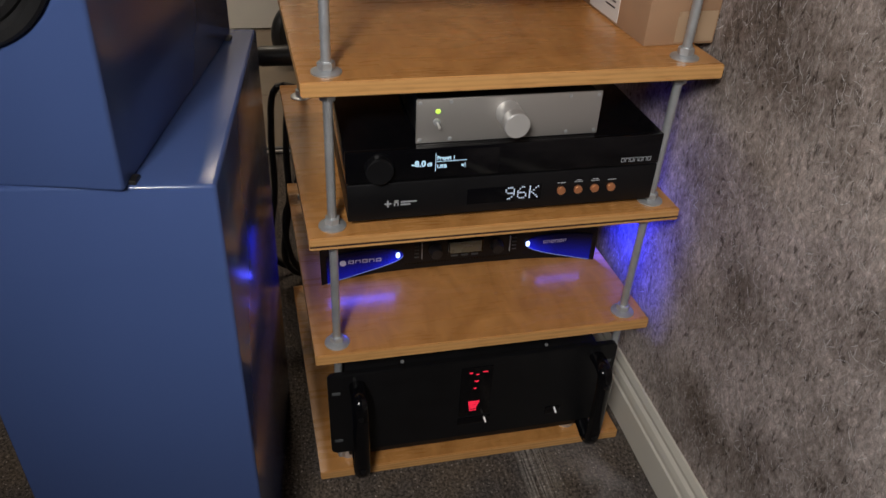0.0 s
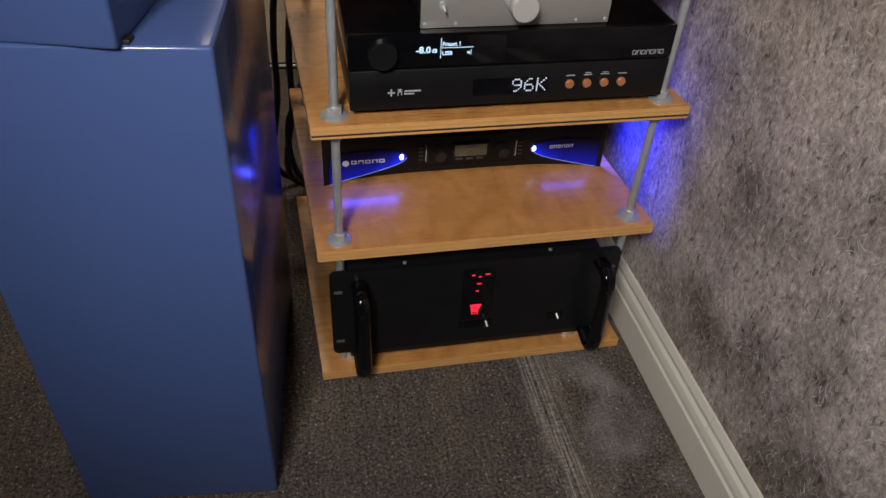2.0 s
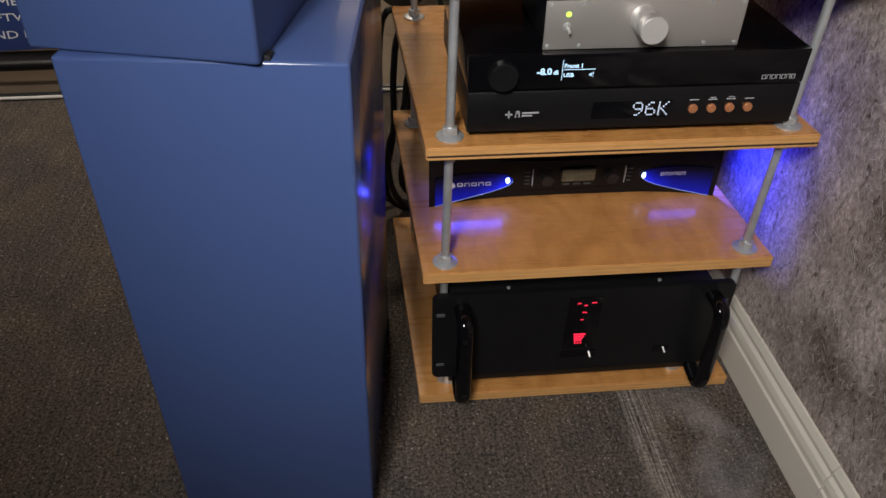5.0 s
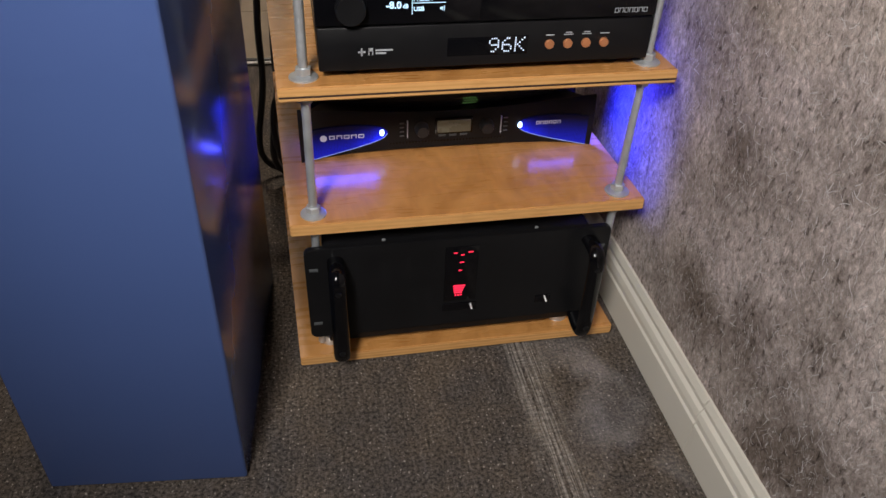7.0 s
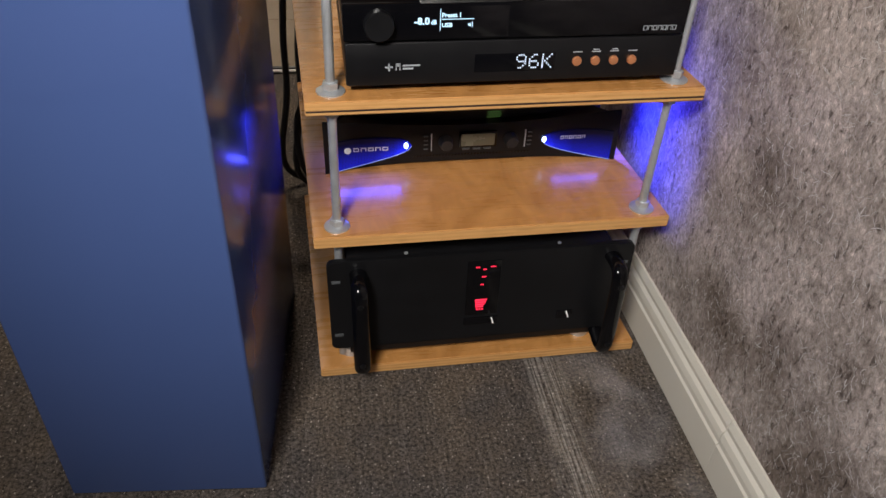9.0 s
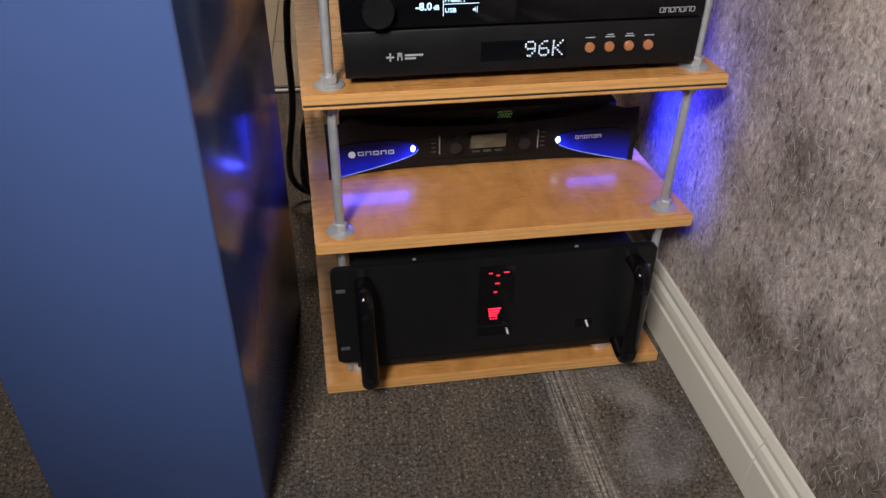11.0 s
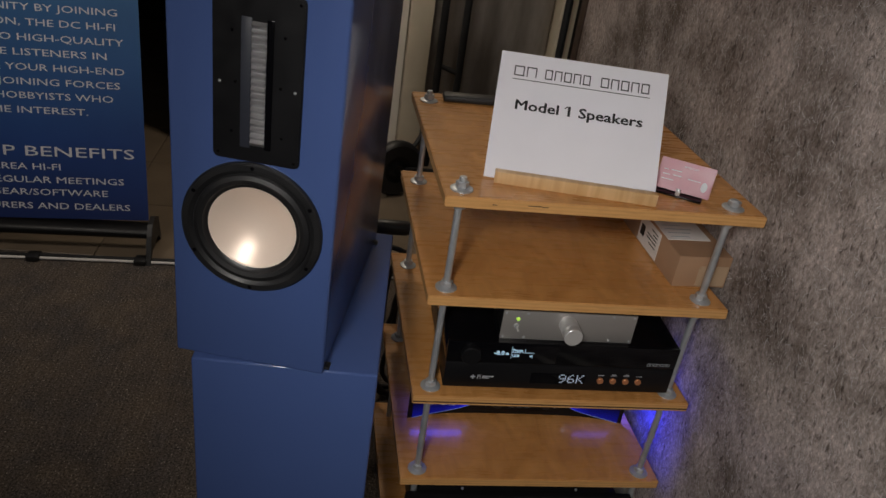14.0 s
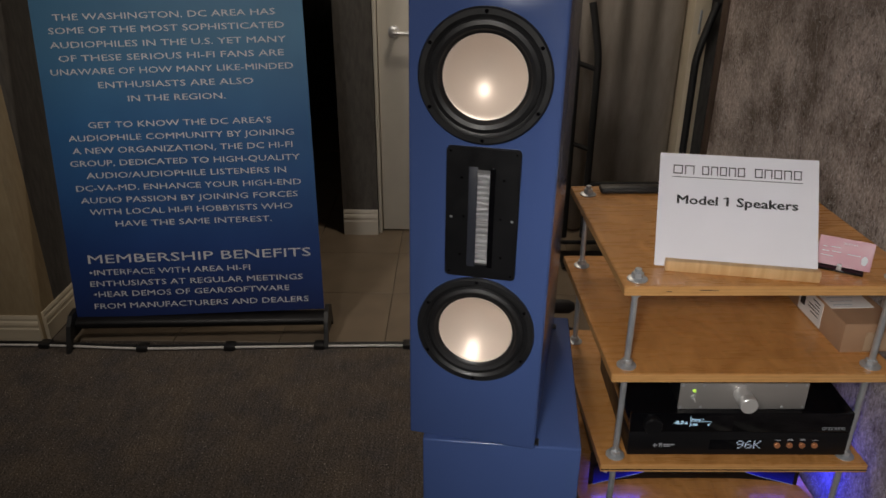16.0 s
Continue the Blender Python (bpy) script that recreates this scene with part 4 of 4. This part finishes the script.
# ---------------------------------------------------------------- loudspeaker: plinth cabinet and upper cabinet
LOW_H, LOW_W, LOW_D = 0.692, 0.262, 0.43
plinth = thing("speaker_stand_cabinet", "tall satin blue lower cabinet of the loudspeaker", "speaker cabinet", pose(-0.346, -0.1762, 0, 0, 0, -5.0))
part("body", box(0, 0, 0, LOW_W, LOW_D, LOW_H, 0.004, 3), BLUE_PAINT, plinth)
UP_W, UP_D, UP_H = 0.209, 0.42, 0.706
tower = thing("loudspeaker", "satin blue loudspeaker with two champagne cones and a ribbon tweeter", "loudspeaker", pose(-0.368, -0.160, LOW_H + 0.0015, 0, 0.7, -11.3))
for x in (0.02, UP_W - 0.012):
    for y in (0.012, UP_D - 0.03):
        part("pad", box(x - 0.01, y, -0.0015, x + 0.018, y + 0.014, 0.005, 0.001), RUBBER, tower, "black pad under the cabinet")


def drilled(bm, holes):
    """The cabinet with round openings cut through its front."""
    a = bpy.data.objects.new("a", as_mesh("a", bm))
    scene.collection.objects.link(a)
    cut = None
    for x, z, rad in holes:
        cut = turned([(0, 0.05), (rad, 0.05), (rad, -0.06), (0, -0.06)], 64, "Y", m=Matrix.Translation((x, 0, z)), bm=cut)
    c = bpy.data.objects.new("c", as_mesh("c", cut))
    scene.collection.objects.link(c)
    mod = a.modifiers.new("cut", "BOOLEAN")
    mod.object, mod.operation = c, "DIFFERENCE"
    bpy.context.view_layer.update()
    me = bpy.data.meshes.new_from_object(a.evaluated_get(bpy.context.evaluated_depsgraph_get()))
    bpy.data.objects.remove(a)
    bpy.data.objects.remove(c)
    out = bmesh.new()
    out.from_mesh(me)
    bpy.data.meshes.remove(me)
    return out


WOOFERS = (0.214, 0.600)
part("body", drilled(box(0, 0, 0, UP_W, UP_D, UP_H, 0.004, 3), [(UP_W / 2, z, 0.074) for z in WOOFERS]), BLUE_PAINT, tower)
U = Matrix.Translation


def woofer(z):
    c = (UP_W / 2, 0, z)
    w = part("woofer", turned([(0.0905, 0.0), (0.0905, 0.004), (0.088, 0.0065), (0.081, 0.0065), (0.079, 0.0045), (0.0755, 0.003), (0.074, 0.006), (0.0685, 0.008), (0.063, 0.006), (0.0605, 0.002), (0.056, 0.0), (0.055, -0.012), (0.072, -0.02)], 72, "Y", m=U(c)), RUBBER, tower, "woofer with black rubber surround")
    prof = [(0.0570, 0.0016), (0.0548, 0.001)]
    for i in range(1, 15):
        r = 0.0545 * (1 - i / 14)
        prof.append((r, 0.001 - 0.024 * (1 - (r / 0.0545) ** 2)))
    part("cone", turned(prof, 64, "Y", m=U(c)), CONE, w, "smooth champagne metal cone")
    for k in range(6):
        a = radians(30 + 60 * k)
        part("screw", turned([(0, 0.0075), (0.0022, 0.0075), (0.003, 0.0062), (0, 0.006)], 10, "Y", m=U((c[0] + 0.0845 * math.cos(a), 0, z + 0.0845 * math.sin(a)))), BLACK_GLOSS, w)


for z in WOOFERS:
    woofer(z)
TZ = -0.008
tw = part("tweeter", at(face_plate(0.105, 0.314, 0.513, 0.007, 0.007), UP_W / 2 - 0.0525, -0.004, 0), BLACK_METAL, tower, "black ribbon tweeter plate", pose(0.003, 0, TZ))
cx = UP_W / 2 + 0.0015
part("horn_side", box(cx - 0.021, -0.0052, 0.332, cx - 0.0085, -0.0036, 0.485, 0.0008), HORN_GREY, tw, "slate grey side of the opening")
part("horn_side", box(cx + 0.0085, -0.0052, 0.332, cx + 0.0165, -0.0036, 0.485, 0.0008), BLACK_GLOSS, tw)
for k in range(18):
    z, h = 0.3355 + k * 0.0081, 0.0081
    b = bmesh.new()
    y0 = -0.0045
    v = [b.verts.new(c) for c in ((cx - 0.0085, y0, z), (cx + 0.0085, y0, z), (cx + 0.0085, y0 - 0.0034, z + h * 0.55), (cx - 0.0085, y0 - 0.0034, z + h * 0.55), (cx - 0.0085, y0, z + h), (cx + 0.0085, y0, z + h))]
    b.faces.new((v[0], v[1], v[2], v[3]))
    b.faces.new((v[3], v[2], v[5], v[4]))
    b.faces.new((v[0], v[3], v[4]))
    b.faces.new((v[1], v[5], v[2]))
    part("pleat", b, RIBBON_FOIL, tw, smooth=False)
for x, z in ((-0.046, 0.321), (0.046, 0.321), (-0.046, 0.506), (0.046, 0.506), (-0.044, 0.408), (0.044, 0.408), (-0.030, 0.35), (0.030, 0.35), (-0.030, 0.468), (0.030, 0.468), (-0.026, 0.41), (0.027, 0.41)):
    part("screw", turned([(0, 0.0052), (0.0012, 0.005), (0.0019, 0.004), (0, 0.004)], 10, "Y", m=U((UP_W / 2 + x, 0, z))), ZINC if abs(x) > 0.043 and 0.4 < z < 0.42 else BLACK_GLOSS, tw)

# ---------------------------------------------------------------- roll-up banner
W0 = 0.92
banner = thing("rollup_banner", "blue roll-up banner with white lettering on a black base", "banner", pose(-1.238, 1.245, 0, 0, 0, 3.0))
sheet = part("print_sheet", box(-W0 / 2, 0, 0, W0 / 2, 0.001, 1.95), BANNER, banner, "blue printed sheet", m=pose(0, 0, 0.105, -11.0, -1.5, 0), smooth=False)
TEXT = [("The Washington, DC area has", 1.063, -0.388, 0.752),
        ("some of the most sophisticated", 1.019, -0.409, 0.799),
        ("audiophiles in the U.S. yet many", 0.972, -0.409, 0.804),
        ("of these serious hi-fi fans are", 0.927, -0.389, 0.771),
        ("unaware of how many like-minded", 0.882, -0.423, 0.833),
        ("enthusiasts are also", 0.835, -0.268, 0.535),
        ("in the region.", 0.787, -0.172, 0.338),
        ("Get to know the DC area's", 0.699, -0.321, 0.640),
        ("audiophile community by joining", 0.654, -0.394, 0.791),
        ("a new organization, the DC Hi-Fi", 0.610, -0.386, 0.775),
        ("group, dedicated to high-quality", 0.565, -0.403, 0.812),
        ("audio/audiophile listeners in", 0.521, -0.350, 0.709),
        ("DC-VA-MD. Enhance your high-end", 0.476, -0.396, 0.802),
        ("audio passion by joining forces", 0.432, -0.383, 0.777),
        ("with local hi-fi hobbyists who", 0.389, -0.357, 0.728),
        ("have the same interest.", 0.344, -0.274, 0.564),
        ("Membership Benefits", 0.208, -0.395, 0.814),
        ("\u2022Interface with area hi-fi", 0.163, -0.393, 0.588),
        ("enthusiasts at regular meetings", 0.120, -0.397, 0.782),
        ("\u2022Hear demos of gear/software", 0.079, -0.388, 0.722),
        ("from manufacturers and dealers", 0.033, -0.393, 0.793)]
for body, z, x, wide in TEXT:
    big = body.startswith("Memb")
    part("line_of_text", at(letters(body.upper(), 0.046 if big else 0.0295, bold=0.0, fit=wide), x, -0.0006, z), WHITE_INK, sheet, smooth=False)
b = turned([(0, -0.46), (0.024, -0.46), (0.024, 0.46), (0, 0.46)], 20, "X")
bmesh.ops.transform(b, matrix=Matrix.Diagonal((1, 1.7, 1, 1)), verts=b.verts)
part("base_tube", at(b, 0, 0.01, 0.075), BLACK_METAL, banner, "black aluminium roller case")
for s in (-1, 1):
    x = s * 0.47
    b = bmesh.new()
    pts = [(-0.10, 0.0), (-0.085, 0.0), (-0.055, 0.035), (0.055, 0.035), (0.085, 0.0), (0.10, 0.0), (0.07, 0.10), (0.02, 0.125), (-0.03, 0.12), (-0.06, 0.09)]
    f = b.faces.new([b.verts.new((x - 0.008, y, z)) for y, z in pts])
    ext = bmesh.ops.extrude_face_region(b, geom=[f])
    bmesh.ops.translate(b, vec=(0.016, 0, 0), verts=[v for v in ext["geom"] if isinstance(v, bmesh.types.BMVert)])
    part("end_foot", b, BLACK_PLASTIC, banner, smooth=False)
part("top_rail", box(-W0 / 2 - 0.01, -0.008, 1.95, W0 / 2 + 0.01, 0.008, 1.98, 0.003), BLACK_METAL, sheet)
part("pole", tube([(0, 0.09, 0.09), (0, 0.46, 2.0)], 0.008), ZINC, banner)

# cable along the carpet edge, tied at intervals
cable = thing("floor_cable", "black and white cables tied along the carpet edge", "cable")
pts = curved([(-2.4, 1.16, 0.008), (-1.83, 1.165, 0.008), (-1.45, 1.15, 0.008), (-1.12, 1.165, 0.008), (-0.78, 1.18, 0.008), (-0.45, 1.19, 0.008), (0.1, 1.18, 0.008), (0.45, 1.15, 0.008)], 6)
part("black_cable", tube([p + Vector((0, 0.012, 0.002)) for p in pts], 0.0075, 8), RUBBER, cable, "black cable")
part("white_cable", tube(pts, 0.0045, 8), LABEL_WHITE, cable, "white cable")
for x, y in ((-1.81, 1.172), (-1.44, 1.157), (-1.12, 1.171), (-0.79, 1.186), (-0.46, 1.196)):
    part("cable_tie", box(x - 0.02, y - 0.022, 0.0, x + 0.02, y + 0.022, 0.02, 0.005), RUBBER, cable)

# ---------------------------------------------------------------- hand truck behind the rack
truck = thing("hand_truck", "black tubular hand truck standing in the tiled entrance", "hand truck", pose(0.218, 2.0, 0))
for x, lean in ((0.0, -0.05), (0.089, -0.03), (0.496, 0.05)):
    part("side_tube", tube(curved([(x, 0.0, 0.10), (x, 0.0, 0.45), (x, 0.0, 0.80), (x + lean * 0.05, 0.0, 0.92), (x + lean * 0.6, 0.01, 1.03), (x + lean * 1.3, 0.02, 1.14)], 5), 0.0155, 12), BLACK_PLASTIC, truck)
for z in (0.53, 0.88):
    part("cross_bar", tube([(0.0, 0, z + 0.02), (0.089, 0, z - 0.01)], 0.011, 8), BLACK_PLASTIC, truck)
part("cross_bar", tube([(0.089, 0, 0.36), (0.496, 0, 0.36)], 0.012, 8), BLACK_PLASTIC, truck)
part("toe_plate", box(-0.02, -0.16, 0.012, 0.52, 0.02, 0.02, 0.003), BLACK_METAL, truck)
for x in (-0.14, 0.60):
    wm = U((x, -0.12, 0.125)) @ Matrix.Rotation(radians(25), 4, "Z")
    wh = part("wheel", turned([(0.06, -0.025), (0.108, -0.027), (0.12, -0.016), (0.124, 0.0), (0.12, 0.016), (0.108, 0.027), (0.06, 0.025)], 40, "Y", m=wm), RUBBER, truck, "black rubber wheel")
    part("rim", turned([(0, 0.014), (0.022, 0.028), (0.04, 0.014), (0.06, 0.02), (0.06, -0.018), (0, -0.014)], 32, "Y", m=wm), BLACK_METAL, wh)
part("axle", tube([(-0.14, -0.12, 0.125), (0.60, -0.12, 0.125)], 0.01, 8), BLACK_METAL, truck)
for x in (0.0, 0.496):
    part("brace", tube([(x, 0.0, 0.30), (x - (0.12 if x < 0.1 else -0.08), -0.11, 0.13)], 0.010, 8), BLACK_PLASTIC, truck)

# ---------------------------------------------------------------- leads behind the rack
leads = thing("cable_bundle", "black power and signal leads hanging behind the rack", "cable")
rng = random.Random(11)
for k in range(6):
    x = -0.045 + 0.02 * k + rng.uniform(-0.01, 0.01)
    y = 0.60 + rng.uniform(-0.04, 0.05)
    top = rng.uniform(0.28, 0.44)
    sway = rng.uniform(-0.04, 0.04)
    line = curved([(x + 0.11, y - 0.02, top), (x + 0.02, y, top + 0.02), (x, y + 0.01, top - 0.08), (x + sway, y, top * 0.5), (x - 0.02, y - 0.02, 0.06), (x + 0.05, y - 0.01, 0.006), (x + 0.2, y + 0.02, 0.006)], 5)
    part("lead", tube(line, rng.choice((0.004, 0.005, 0.007)), 8), RUBBER, leads)
part("plug", turned([(0, 0), (0.017, 0), (0.019, 0.01), (0.019, 0.075), (0.011, 0.09), (0, 0.09)], 20, "X", m=U((-0.06, 0.585, 0.52))), RUBBER, leads, "thick black mains plug")
